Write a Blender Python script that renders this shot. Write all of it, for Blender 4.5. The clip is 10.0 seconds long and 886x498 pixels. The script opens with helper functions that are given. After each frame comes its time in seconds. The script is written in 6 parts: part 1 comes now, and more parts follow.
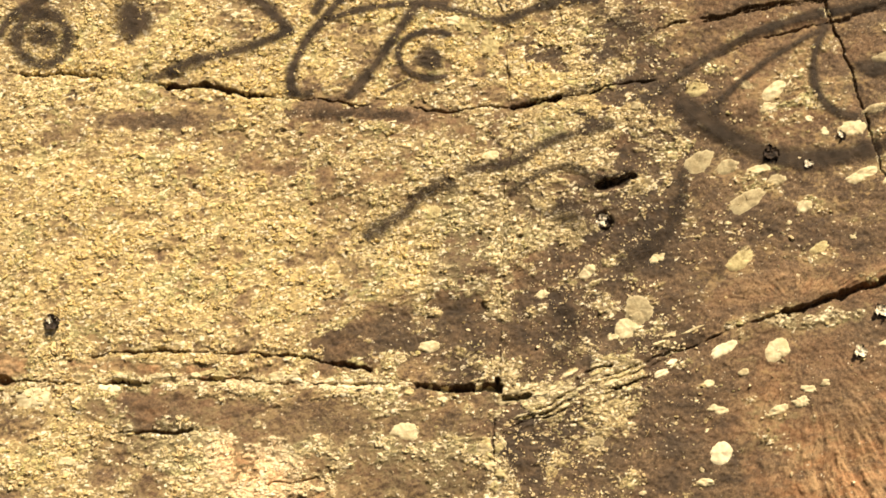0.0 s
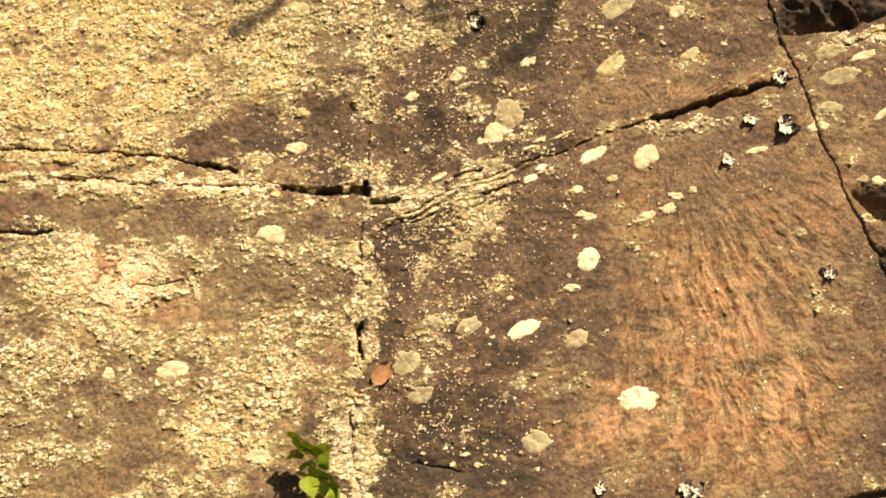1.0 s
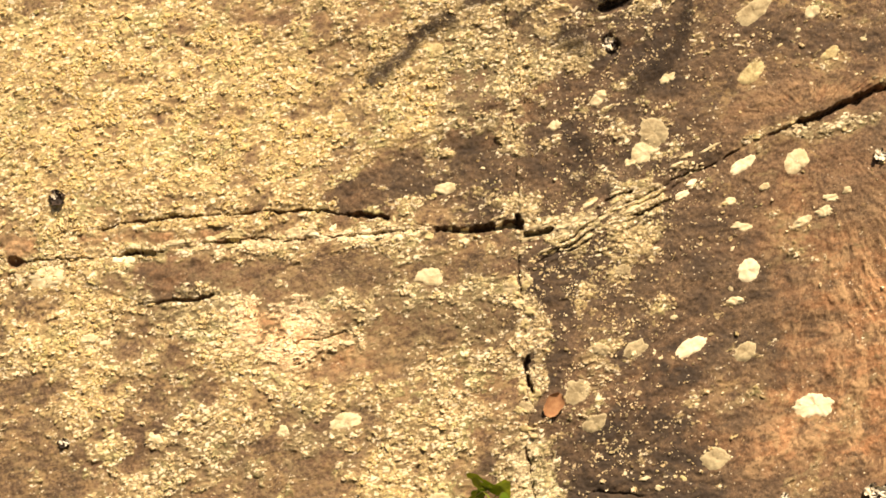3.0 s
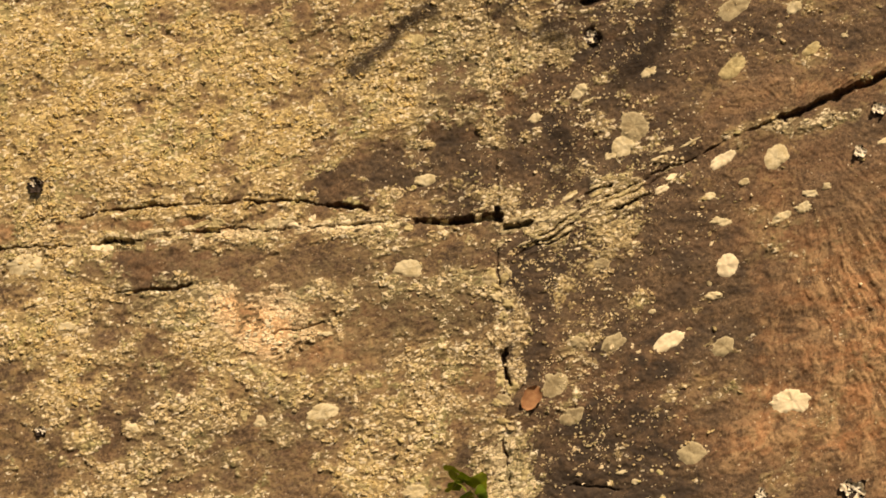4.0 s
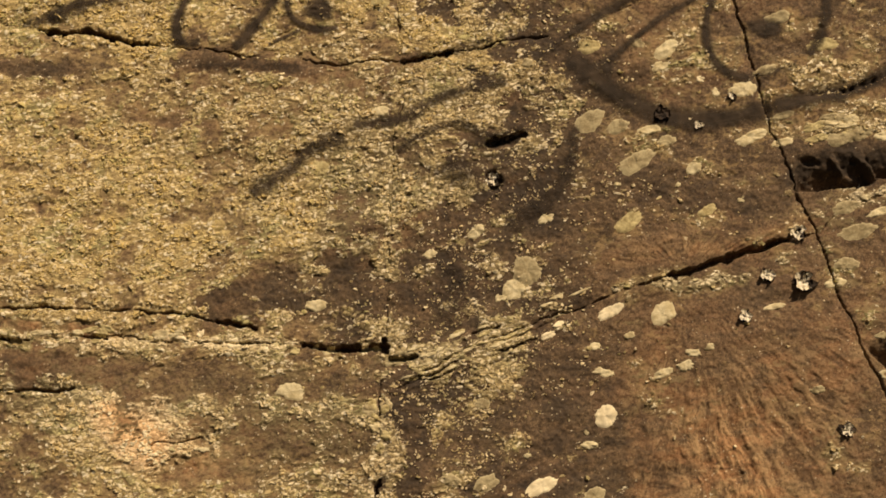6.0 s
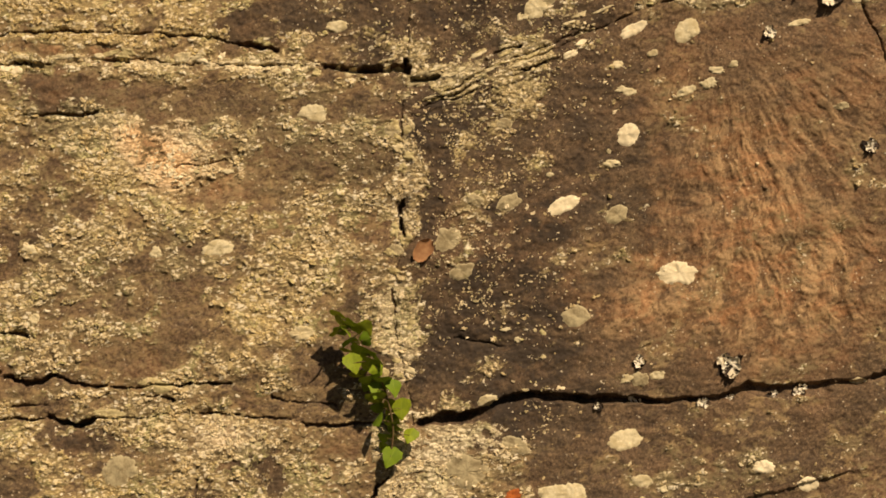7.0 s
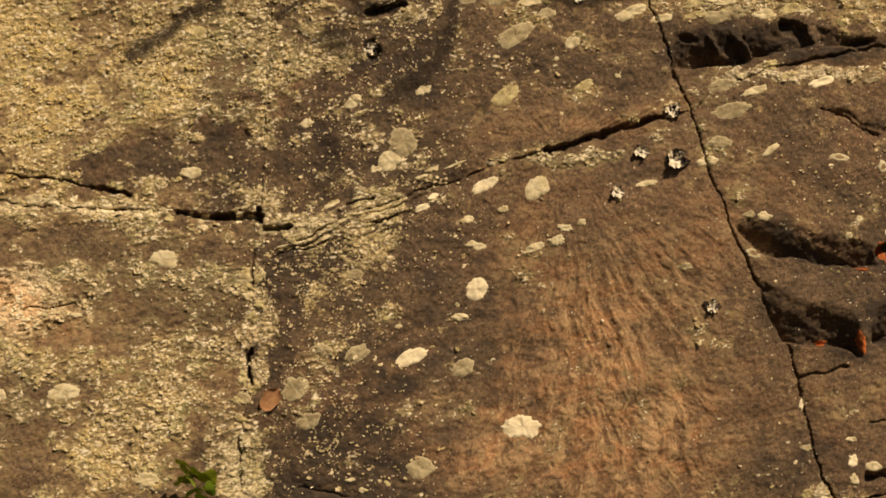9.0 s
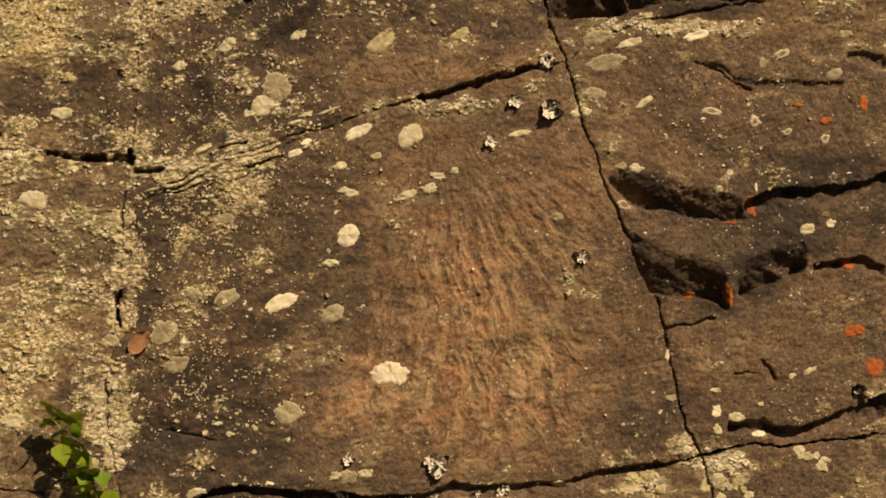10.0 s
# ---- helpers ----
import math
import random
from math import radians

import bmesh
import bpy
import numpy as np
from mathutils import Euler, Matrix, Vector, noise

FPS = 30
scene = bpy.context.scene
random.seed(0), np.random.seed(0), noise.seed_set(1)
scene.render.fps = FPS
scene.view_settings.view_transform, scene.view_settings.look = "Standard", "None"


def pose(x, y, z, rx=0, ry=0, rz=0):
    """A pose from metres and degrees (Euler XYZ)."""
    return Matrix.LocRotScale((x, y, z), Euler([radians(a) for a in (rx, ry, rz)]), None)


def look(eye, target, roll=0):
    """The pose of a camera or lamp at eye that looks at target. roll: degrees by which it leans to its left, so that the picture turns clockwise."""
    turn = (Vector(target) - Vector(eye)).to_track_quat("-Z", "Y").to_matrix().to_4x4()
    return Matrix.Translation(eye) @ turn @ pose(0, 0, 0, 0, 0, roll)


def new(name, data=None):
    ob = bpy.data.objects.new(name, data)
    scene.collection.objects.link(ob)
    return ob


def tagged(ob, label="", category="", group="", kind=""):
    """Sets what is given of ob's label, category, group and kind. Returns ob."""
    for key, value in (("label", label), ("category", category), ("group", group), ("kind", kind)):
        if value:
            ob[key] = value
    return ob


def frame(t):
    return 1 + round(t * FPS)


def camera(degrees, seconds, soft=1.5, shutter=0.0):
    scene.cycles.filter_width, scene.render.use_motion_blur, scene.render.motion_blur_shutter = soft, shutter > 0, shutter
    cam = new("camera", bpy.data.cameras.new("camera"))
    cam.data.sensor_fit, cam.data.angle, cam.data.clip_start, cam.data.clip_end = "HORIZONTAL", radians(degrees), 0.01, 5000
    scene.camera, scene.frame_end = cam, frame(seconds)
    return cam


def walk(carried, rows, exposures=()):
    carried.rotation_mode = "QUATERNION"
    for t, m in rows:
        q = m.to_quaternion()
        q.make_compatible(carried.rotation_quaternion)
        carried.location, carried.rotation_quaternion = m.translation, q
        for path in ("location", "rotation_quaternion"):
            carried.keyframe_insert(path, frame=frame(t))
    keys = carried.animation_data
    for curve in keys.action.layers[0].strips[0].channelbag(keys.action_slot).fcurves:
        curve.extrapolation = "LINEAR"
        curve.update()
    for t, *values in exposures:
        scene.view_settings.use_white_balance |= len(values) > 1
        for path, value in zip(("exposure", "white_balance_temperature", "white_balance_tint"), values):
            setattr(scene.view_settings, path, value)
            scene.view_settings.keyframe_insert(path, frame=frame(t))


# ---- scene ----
# The camera: a held camera some three metres from the rock, with a long lens.
PATH = [
    (0, (0.094, -3.102, 1.357), (0.047, -1.178, 1.900), 1.80),
    (0.5, (0.042, -3.081, 1.392), (0.113, -1.126, 1.805), 1.96),
    (1, (0.010, -3.066, 1.423), (0.160, -1.096, 1.734), 1.41),
    (1.5, (-0.016, -3.065, 1.447), (0.134, -1.089, 1.717), -0.05),
    (2, (-0.038, -3.060, 1.461), (0.024, -1.084, 1.765), -3.00),
    (2.2, (-0.044, -3.064, 1.462), (-0.022, -1.091, 1.788), -3.78),
    (3.3, (-0.063, -3.066, 1.479), (-0.021, -1.091, 1.789), -3.60),
    (3.5, (-0.063, -3.062, 1.481), (-0.015, -1.086, 1.787), -3.44),
    (4, (-0.056, -3.065, 1.480), (-0.005, -1.088, 1.783), -3.20),
    (4.5, (-0.038, -3.074, 1.496), (0.039, -1.100, 1.811), -2.76),
    (5, (-0.010, -3.093, 1.532), (0.127, -1.139, 1.935), -1.80),
    (5.2, (0.003, -3.098, 1.539), (0.157, -1.155, 1.990), -1.31),
    (6.3, (0.072, -3.115, 1.529), (0.152, -1.145, 1.862), 2.22),
    (6.5, (0.080, -3.115, 1.529), (0.158, -1.135, 1.798), 2.02),
    (7, (0.087, -3.116, 1.539), (0.148, -1.120, 1.645), 1.26),
    (7.5, (0.064, -3.120, 1.558), (0.088, -1.120, 1.596), 0.43),
    (8, (0.042, -3.134, 1.594), (0.075, -1.135, 1.671), 0.20),
    (8.5, (0.052, -3.143, 1.646), (0.181, -1.152, 1.790), 1.33),
    (9, (0.078, -3.154, 1.698), (0.294, -1.173, 1.864), 2.59),
    (9.5, (0.110, -3.163, 1.731), (0.387, -1.188, 1.877), 3.29),
    (10, (0.139, -3.173, 1.749), (0.452, -1.199, 1.835), 3.57),
]
EXPOSURES = [
    (0.0, 0.97, 6150, 11),
    (1.5, 1.10, 6400, 15),
    (3.5, 0.95, 6450, 18),
    (4.0, 0.31, 6800, 18),
    (4.5, -0.54, 7100, 16),
    (5.0, -0.42, 6250, 13),
    (5.2, -0.2, 6350, 13),
    (6.3, 0.05, 6650, 15),
    (7.5, 0.2, 6650, 15),
    (8.5, 0.1, 6650, 15),
    (10.0, 0.05, 6650, 15),
]
cam = camera(26.0, 10.0, soft=1.7)
walk(cam, [(t, look(eye, target, roll)) for t, eye, target, roll in PATH], EXPOSURES)

# ---- light: low warm sun from the upper right, clear sky ----
SUN_WAY = Vector((0.30, -0.64, 0.70)).normalized()
world = bpy.data.worlds.new("sky")
scene.world = world
world.use_nodes = True
wn = world.node_tree.nodes
sky = wn.new("ShaderNodeTexSky")
sky.sky_type, sky.sun_disc = "NISHITA", False
sky.sun_elevation = math.asin(SUN_WAY.z)
sky.sun_rotation = math.atan2(SUN_WAY.x, SUN_WAY.y)
wn["Background"].inputs["Strength"].default_value = 0.020
world.node_tree.links.new(sky.outputs[0], wn["Background"].inputs["Color"])
sun_data = bpy.data.lights.new("sun", "SUN")
sun_data.energy, sun_data.angle, sun_data.color = 4.8, radians(0.53), (1.0, 0.81, 0.56)
sun = new("sun", sun_data)
sun.matrix_world = look(SUN_WAY * 30, (0, 0, 0))


# ---- materials ----
class Nodes:
    """A small wrapper that builds a node material."""

    def __init__(self, name):
        self.mat = bpy.data.materials.new(name)
        self.mat.use_nodes = True
        self.tree = self.mat.node_tree
        self.bsdf = self.tree.nodes["Principled BSDF"]
        self.out = self.tree.nodes["Material Output"]
        self.place = self.tree.nodes.new("ShaderNodeTexCoord").outputs["Object"]

    def link(self, a, b):
        self.tree.links.new(a, b)

    def feed(self, socket, value):
        if isinstance(value, bpy.types.NodeSocket):
            self.link(value, socket)
        elif isinstance(value, tuple) and len(value) == 3 and socket.type == "RGBA":
            socket.default_value = (*value, 1)
        else:
            socket.default_value = value

    def stretch(self, scale, turn=0.0):
        turned, n = (self.tree.nodes.new("ShaderNodeMapping") for _ in range(2))
        turned.inputs["Rotation"].default_value = (0, radians(turn), 0)
        n.inputs["Scale"].default_value = scale
        self.link(self.place, turned.inputs["Vector"])
        self.link(turned.outputs[0], n.inputs["Vector"])
        return n.outputs[0]

    def noise(self, scale, detail=4.0, rough=0.55, vector=None, warp=0.0):
        n = self.tree.nodes.new("ShaderNodeTexNoise")
        n.inputs["Scale"].default_value = scale
        n.inputs["Detail"].default_value = detail
        n.inputs["Roughness"].default_value = rough
        n.inputs["Distortion"].default_value = warp
        self.link(vector or self.place, n.inputs["Vector"])
        return n.outputs["Fac"]

    def cells(self, scale, vector=None, feature="F1"):
        n = self.tree.nodes.new("ShaderNodeTexVoronoi")
        n.feature = feature
        n.inputs["Scale"].default_value = scale
        self.link(vector or self.place, n.inputs["Vector"])
        return n

    def shift(self, vector, scale, amount):
        n = self.tree.nodes.new("ShaderNodeTexNoise")
        n.inputs["Scale"].default_value, n.inputs["Detail"].default_value = scale, 2.0
        self.link(vector, n.inputs["Vector"])
        add = self.tree.nodes.new("ShaderNodeVectorMath")
        add.operation = "MULTIPLY_ADD"
        self.link(n.outputs["Color"], add.inputs[0])
        add.inputs[1].default_value = (amount, amount, amount)
        self.link(vector, add.inputs[2])
        return add.outputs[0]

    def split(self, colour):
        n = self.tree.nodes.new("ShaderNodeSeparateColor")
        self.link(colour, n.inputs[0])
        return n.outputs[0], n.outputs[1]

    def attr(self, name):
        n = self.tree.nodes.new("ShaderNodeAttribute")
        n.attribute_name = name
        return n.outputs["Fac"]

    def math(self, op, a, b=0.0, clamp=False):
        n = self.tree.nodes.new("ShaderNodeMath")
        n.operation, n.use_clamp = op, clamp
        self.feed(n.inputs[0], a)
        self.feed(n.inputs[1], b)
        return n.outputs[0]

    def ramp(self, value, low, high, a=0.0, b=1.0):
        n = self.tree.nodes.new("ShaderNodeMapRange")
        n.interpolation_type = "SMOOTHSTEP"
        for k, v in zip(("Value", "From Min", "From Max", "To Min", "To Max"), (value, low, high, a, b)):
            self.feed(n.inputs[k], v)
        return n.outputs[0]

    def mix(self, fac, a, b, kind="MIX"):
        n = self.tree.nodes.new("ShaderNodeMix")
        n.data_type, n.blend_type = "RGBA", kind
        self.feed(n.inputs[0], fac)
        self.feed(n.inputs[6], a)
        self.feed(n.inputs[7], b)
        return n.outputs[2]

    def bump(self, height, strength, distance, under=None):
        n = self.tree.nodes.new("ShaderNodeBump")
        n.inputs["Strength"].default_value = strength
        n.inputs["Distance"].default_value = distance
        self.link(height, n.inputs["Height"])
        if under:
            self.link(under, n.inputs["Normal"])
        return n.outputs[0]

    def surface(self, colour, rough=0.9, normal=None, spec=0.25):
        self.feed(self.bsdf.inputs["Base Color"], colour)
        self.feed(self.bsdf.inputs["Roughness"], rough)
        self.bsdf.inputs["Specular IOR Level"].default_value = spec
        if normal:
            self.link(normal, self.bsdf.inputs["Normal"])
        return self.mat


def rock_material():
    n = Nodes("weathered_rock")
    lichen, ochre, dark, pale, fan, yellow, olive = (n.attr(k) for k in ("lichen", "ochre", "dark", "pale", "fan", "yellow", "olive"))
    bedded = n.stretch((1.0, 1.0, 1.5), 10)
    # bare stone: brown, with rusty, grey and plum clouds and a fine crystal grain
    grain = n.noise(420, 3, 0.7, bedded)
    speck = n.noise(105, 6, 0.72, bedded, 0.4)
    fine = n.noise(190, 4, 0.66, bedded, 0.3)
    stone = n.mix(n.ramp(n.noise(9, 6, 0.6), 0.38, 0.62), (0.084, 0.056, 0.032), (0.145, 0.094, 0.054))
    stone = n.mix(n.ramp(n.noise(7, 7, 0.66, bedded, 0.8), 0.50, 0.62, 0.0, 0.7), stone, (0.108, 0.080, 0.050))
    stone = n.mix(n.ramp(n.noise(5, 8, 0.65, bedded, 0.6), 0.50, 0.66, 0.0, 0.7), stone, (0.19, 0.105, 0.054))
    stone = n.mix(n.ramp(n.noise(34, 6, 0.7, bedded, 0.5), 0.44, 0.60, 0.0, 0.55), stone, (0.078, 0.052, 0.030))
    stone = n.mix(n.ramp(speck, 0.50, 0.62, 0.0, 0.55), stone, (0.225, 0.152, 0.086))
    stone = n.mix(n.ramp(grain, 0.57, 0.72, 0.0, 0.45), stone, (0.40, 0.29, 0.165))
    stone = n.mix(n.ramp(grain, 0.44, 0.30, 0.0, 0.6), stone, (0.045, 0.028, 0.018))
    stone = n.mix(n.ramp(speck, 0.45, 0.34, 0.0, 0.65), stone, (0.046, 0.029, 0.018))
    # pits and crystals, a few millimetres across
    pitted = n.noise(230, 3, 0.62, n.shift(n.place, 90, 0.006))
    stone = n.mix(n.ramp(pitted, 0.45, 0.36, 0.0, 0.75), stone, (0.046, 0.028, 0.017))
    stone = n.mix(n.ramp(pitted, 0.54, 0.66, 0.0, 0.55), stone, (0.25, 0.168, 0.094))
    # iron stain, in streaks that spread like a fan
    streak = n.math("ADD", n.math("MULTIPLY", n.noise(60, 6, 0.70, bedded, 0.5), 0.42), n.math("MULTIPLY", fan, 0.58))
    rust = n.mix(n.ramp(streak, 0.40, 0.58), (0.180, 0.106, 0.052), (0.42, 0.275, 0.138))
    rust = n.mix(n.ramp(n.noise(16, 6, 0.66, bedded, 0.6), 0.44, 0.58, 0.0, 0.65), rust, (0.35, 0.170, 0.075))
    rust = n.mix(n.ramp(pitted, 0.43, 0.34, 0.0, 0.7), rust, (0.085, 0.046, 0.024))
    rust = n.mix(n.ramp(pitted, 0.55, 0.66, 0.0, 0.5), rust, (0.52, 0.35, 0.18))
    stain = n.math("MULTIPLY", ochre, n.ramp(n.noise(22, 7, 0.7, bedded), 0.30, 0.52), True)
    stone = n.mix(stain, stone, rust)
    # dark mineral film, and in the right-hand hollows shade put into the colour
    film_shade = n.math("ADD", dark, n.ramp(n.noise(20, 9, 0.72, bedded, 0.4), 0.36, 0.64, -0.55, 0.45))
    stone = n.mix(n.math("MULTIPLY", film_shade, 0.88, True), stone, (0.044, 0.032, 0.022))
    # a thin olive film round the crust
    depth = n.math("ADD", lichen, n.ramp(fine, 0.30, 0.70, -0.11, 0.11))
    thin = n.ramp(n.math("ADD", depth, n.ramp(speck, 0.30, 0.70, -0.10, 0.10)), 0.14, 0.42)
    film_tone = n.mix(n.ramp(n.noise(24, 5, 0.65, bedded, 0.5), 0.42, 0.60), (0.290, 0.198, 0.094), (0.205, 0.155, 0.080))
    film_tone = n.mix(n.math("MULTIPLY", yellow, 0.7), film_tone, (0.33, 0.24, 0.115))
    film_tone = n.mix(n.math("MULTIPLY", olive, 0.8), film_tone, (0.150, 0.122, 0.066))
    stone = n.mix(n.math("MULTIPLY", thin, n.ramp(dark, 0.05, 0.4, 0.85, 0.10)), stone, film_tone)
    # the crust itself: yellow to olive, darker in its pits
    crust = n.ramp(depth, 0.47, 0.53)
    body = n.mix(n.ramp(n.noise(26, 6, 0.65, bedded, 0.5), 0.42, 0.58), (0.225, 0.172, 0.085), (0.30, 0.235, 0.120))
    body = n.mix(n.math("MULTIPLY", yellow, n.ramp(n.noise(15, 6, 0.66, bedded, 0.5), 0.36, 0.56, 0.35, 1.0)), body, (0.475, 0.360, 0.160))
    body = n.mix(n.math("MULTIPLY", n.ramp(speck, 0.49, 0.38, 0.0, 0.8), n.ramp(yellow, 0.2, 0.9, 1.0, 0.6)), body, (0.135, 0.092, 0.044))
    green = n.ramp(n.noise(11, 5, 0.65, bedded, 0.7), 0.50, 0.62)
    body = n.mix(n.math("MULTIPLY", green, 0.7), body, (0.265, 0.245, 0.105))
    body = n.mix(n.math("MULTIPLY", olive, 0.8), body, (0.200, 0.172, 0.092))
    peach = n.math("MULTIPLY", pale, ochre)
    body = n.mix(n.math("MULTIPLY", pale, 0.7), body, (0.70, 0.60, 0.40))
    body = n.mix(peach, body, (0.66, 0.43, 0.22))
    colour = n.mix(crust, stone, body)
    # its grains: small domes in clumps, with dark gaps between
    grains = n.cells(128, n.shift(n.shift(bedded, 60, 0.02), 240, 0.006))
    one, two = n.split(grains.outputs["Color"])
    away = n.math("ADD", grains.outputs["Distance"], n.math("MULTIPLY", grain, 0.35))
    here = n.ramp(n.math("ADD", depth, n.ramp(one, 0.0, 1.0, -0.20, 0.14)), 0.52, 0.55)
    dome = n.math("MULTIPLY", n.ramp(away, 0.82, 0.56), here)
    gap = n.math("MULTIPLY", n.ramp(away, 0.72, 0.92), n.ramp(depth, 0.48, 0.62))
    colour = n.mix(n.math("MULTIPLY", gap, n.ramp(yellow, 0.2, 0.8, 0.42, 0.22)), colour, (0.098, 0.062, 0.030))
    tint = n.mix(n.ramp(two, 0.25, 0.85), (0.46, 0.355, 0.18), (0.75, 0.64, 0.42))
    tint = n.mix(n.math("MULTIPLY", yellow, n.ramp(two, 0.95, 0.45, 0.25, 0.85)), tint, (0.59, 0.455, 0.195))
    tint = n.mix(n.math("MULTIPLY", green, n.ramp(two, 0.8, 0.3, 0.0, 0.7)), tint, (0.47, 0.44, 0.20))
    tint = n.mix(n.math("MULTIPLY", olive, n.ramp(two, 0.9, 0.5, 0.1, 0.8)), tint, (0.37, 0.32, 0.175))
    tint = n.mix(n.ramp(one, 0.78, 0.90, 0.0, 0.7), tint, (0.82, 0.74, 0.56))
    tint = n.mix(n.math("MULTIPLY", pale, 0.8), tint, (0.84, 0.745, 0.53))
    tint = n.mix(peach, tint, (0.84, 0.60, 0.34))
    colour = n.mix(dome, colour, tint)
    # scattered pale grains of young lichen
    dots = n.cells(110, n.shift(n.place, 80, 0.01))
    young = n.math("MULTIPLY", n.ramp(dots.outputs["Distance"], 0.20, 0.12), n.ramp(n.noise(11, 6, 0.7), 0.46, 0.58), True)
    young = n.math("MULTIPLY", young, n.ramp(n.noise(160, 2, 0.5), 0.44, 0.55))
    colour = n.mix(n.math("MULTIPLY", young, 0.85), colour, (0.70, 0.60, 0.42))
    relief = n.math("ADD", n.math("ADD", n.math("MULTIPLY", crust, 0.5), n.math("MULTIPLY", dome, 1.1)), n.math("MULTIPLY", speck, 0.9))
    relief = n.math("ADD", relief, n.math("MULTIPLY", grain, 0.5))
    normal = n.bump(relief, 0.65, 0.0016)
    return n.surface(colour, n.ramp(speck, 0.3, 0.7, 0.78, 0.95), normal)


def lichen_material(name, pale, deep, rim, centre=None):
    n = Nodes(name)
    radial = n.attr("radial")
    blotch = n.noise(55, 6, 0.7)
    colour = n.mix(n.ramp(blotch, 0.38, 0.58), deep, pale)
    colour = n.mix(n.ramp(n.noise(210, 5, 0.72), 0.44, 0.30, 0.0, 0.45), colour, deep)
    cells = n.cells(260)
    colour = n.mix(n.ramp(cells.outputs["Distance"], 0.45, 0.8, 0.0, 0.4), colour, deep)
    colour = n.mix(n.math("MULTIPLY", n.ramp(radial, 0.72, 0.98), 0.6), colour, rim)
    if centre:
        colour = n.mix(n.ramp(n.math("ADD", radial, n.math("MULTIPLY", blotch, 0.35)), 0.72, 0.52), colour, centre)
    relief = n.math("SUBTRACT", n.noise(160, 4, 0.65), n.math("MULTIPLY", cells.outputs["Distance"], 0.5))
    return n.surface(colour, 0.95, n.bump(relief, 0.4, 0.0008), 0.15)


def paint_material():
    n = Nodes("old_black_paint")
    rub = n.noise(150, 5, 0.70, n.stretch((1.0, 1.0, 1.6), 14))
    broad = n.noise(30, 4, 0.6)
    colour = n.mix(n.ramp(broad, 0.35, 0.65), (0.032, 0.024, 0.017), (0.062, 0.044, 0.029))
    edge = n.ramp(n.math("ADD", n.attr("across"), n.math("MULTIPLY", n.math("SUBTRACT", broad, 0.5), 0.7)), 1.0, 0.12)
    worn = n.ramp(n.math("ADD", rub, n.math("MULTIPLY", n.attr("strength"), 0.24)), 0.52, 0.64, 0.12, 1.0)
    cover = n.math("MULTIPLY", n.math("MULTIPLY", edge, worn), n.ramp(n.attr("strength"), 0.0, 1.0, 0.5, 0.93))
    n.surface(colour, 0.85, n.bump(rub, 0.7, 0.0015), 0.2)
    clear = n.tree.nodes.new("ShaderNodeBsdfTransparent")
    blend = n.tree.nodes.new("ShaderNodeMixShader")
    n.link(cover, blend.inputs[0])
    n.link(clear.outputs[0], blend.inputs[1])
    n.link(n.bsdf.outputs[0], blend.inputs[2])
    n.link(blend.outputs[0], n.out.inputs["Surface"])
    return n.mat


def leaf_material():
    n = Nodes("green_leaf")
    tone = n.tree.nodes.new("ShaderNodeObjectInfo").outputs["Random"]
    colour = n.mix(tone, (0.15, 0.235, 0.012), (0.32, 0.37, 0.020))
    colour = n.mix(n.ramp(n.noise(90, 4, 0.6), 0.35, 0.7, 0.0, 0.5), colour, (0.10, 0.16, 0.02))
    colour = n.mix(n.ramp(n.attr("vein"), 0.0, 0.07, 0.4, 0.0), colour, (0.30, 0.36, 0.05))
    n.surface(colour, 0.6, n.bump(n.noise(140, 3), 0.3, 0.001), 0.15)
    thin = n.tree.nodes.new("ShaderNodeBsdfTranslucent")
    n.link(colour, thin.inputs["Color"])
    blend = n.tree.nodes.new("ShaderNodeMixShader")
    blend.inputs[0].default_value = 0.16
    n.link(n.bsdf.outputs[0], blend.inputs[1])
    n.link(thin.outputs[0], blend.inputs[2])
    n.link(blend.outputs[0], n.out.inputs["Surface"])
    return n.mat


def plain_material(name, a, b, scale=60, rough=0.85, bump=0.4):
    n = Nodes(name)
    v = n.noise(scale, 6, 0.65)
    return n.surface(n.mix(n.ramp(v, 0.35, 0.65), a, b), rough, n.bump(v, bump, 0.002))


ROCK = rock_material()
PAINT = paint_material()
LEAF = leaf_material()
TONES = {
    "bright": (lichen_material("lichen_bright", (0.82, 0.72, 0.49), (0.68, 0.58, 0.37), (0.72, 0.63, 0.41)), "bright cream-white crust lichen on bare rock"),
    "cream": (lichen_material("lichen_cream", (0.66, 0.58, 0.37), (0.47, 0.39, 0.22), (0.58, 0.50, 0.30)), "pale cream crust lichen on weathered rock"),
    "grey": (lichen_material("lichen_grey", (0.40, 0.34, 0.20), (0.25, 0.20, 0.11), (0.50, 0.43, 0.26)), "dull grey-olive crust lichen on weathered rock"),
    "yellow": (lichen_material("lichen_yellow", (0.54, 0.46, 0.24), (0.30, 0.24, 0.11), (0.46, 0.38, 0.20)), "yellow-green granular crust lichen on rock"),
    "pink": (lichen_material("lichen_pink", (0.66, 0.55, 0.36), (0.50, 0.40, 0.24), (0.62, 0.54, 0.33), (0.55, 0.27, 0.14)), "cream crust lichen with a pinkish centre"),
    "ring": (lichen_material("lichen_ring", (0.58, 0.51, 0.33), (0.42, 0.35, 0.20), (0.66, 0.60, 0.42), (0.22, 0.15, 0.08)), "small ring of cream lichen with brown centre"),
    "orange": (lichen_material("lichen_orange", (0.44, 0.125, 0.03), (0.28, 0.08, 0.025), (0.26, 0.10, 0.035)), "vivid orange lichen on the brown rock"),
}
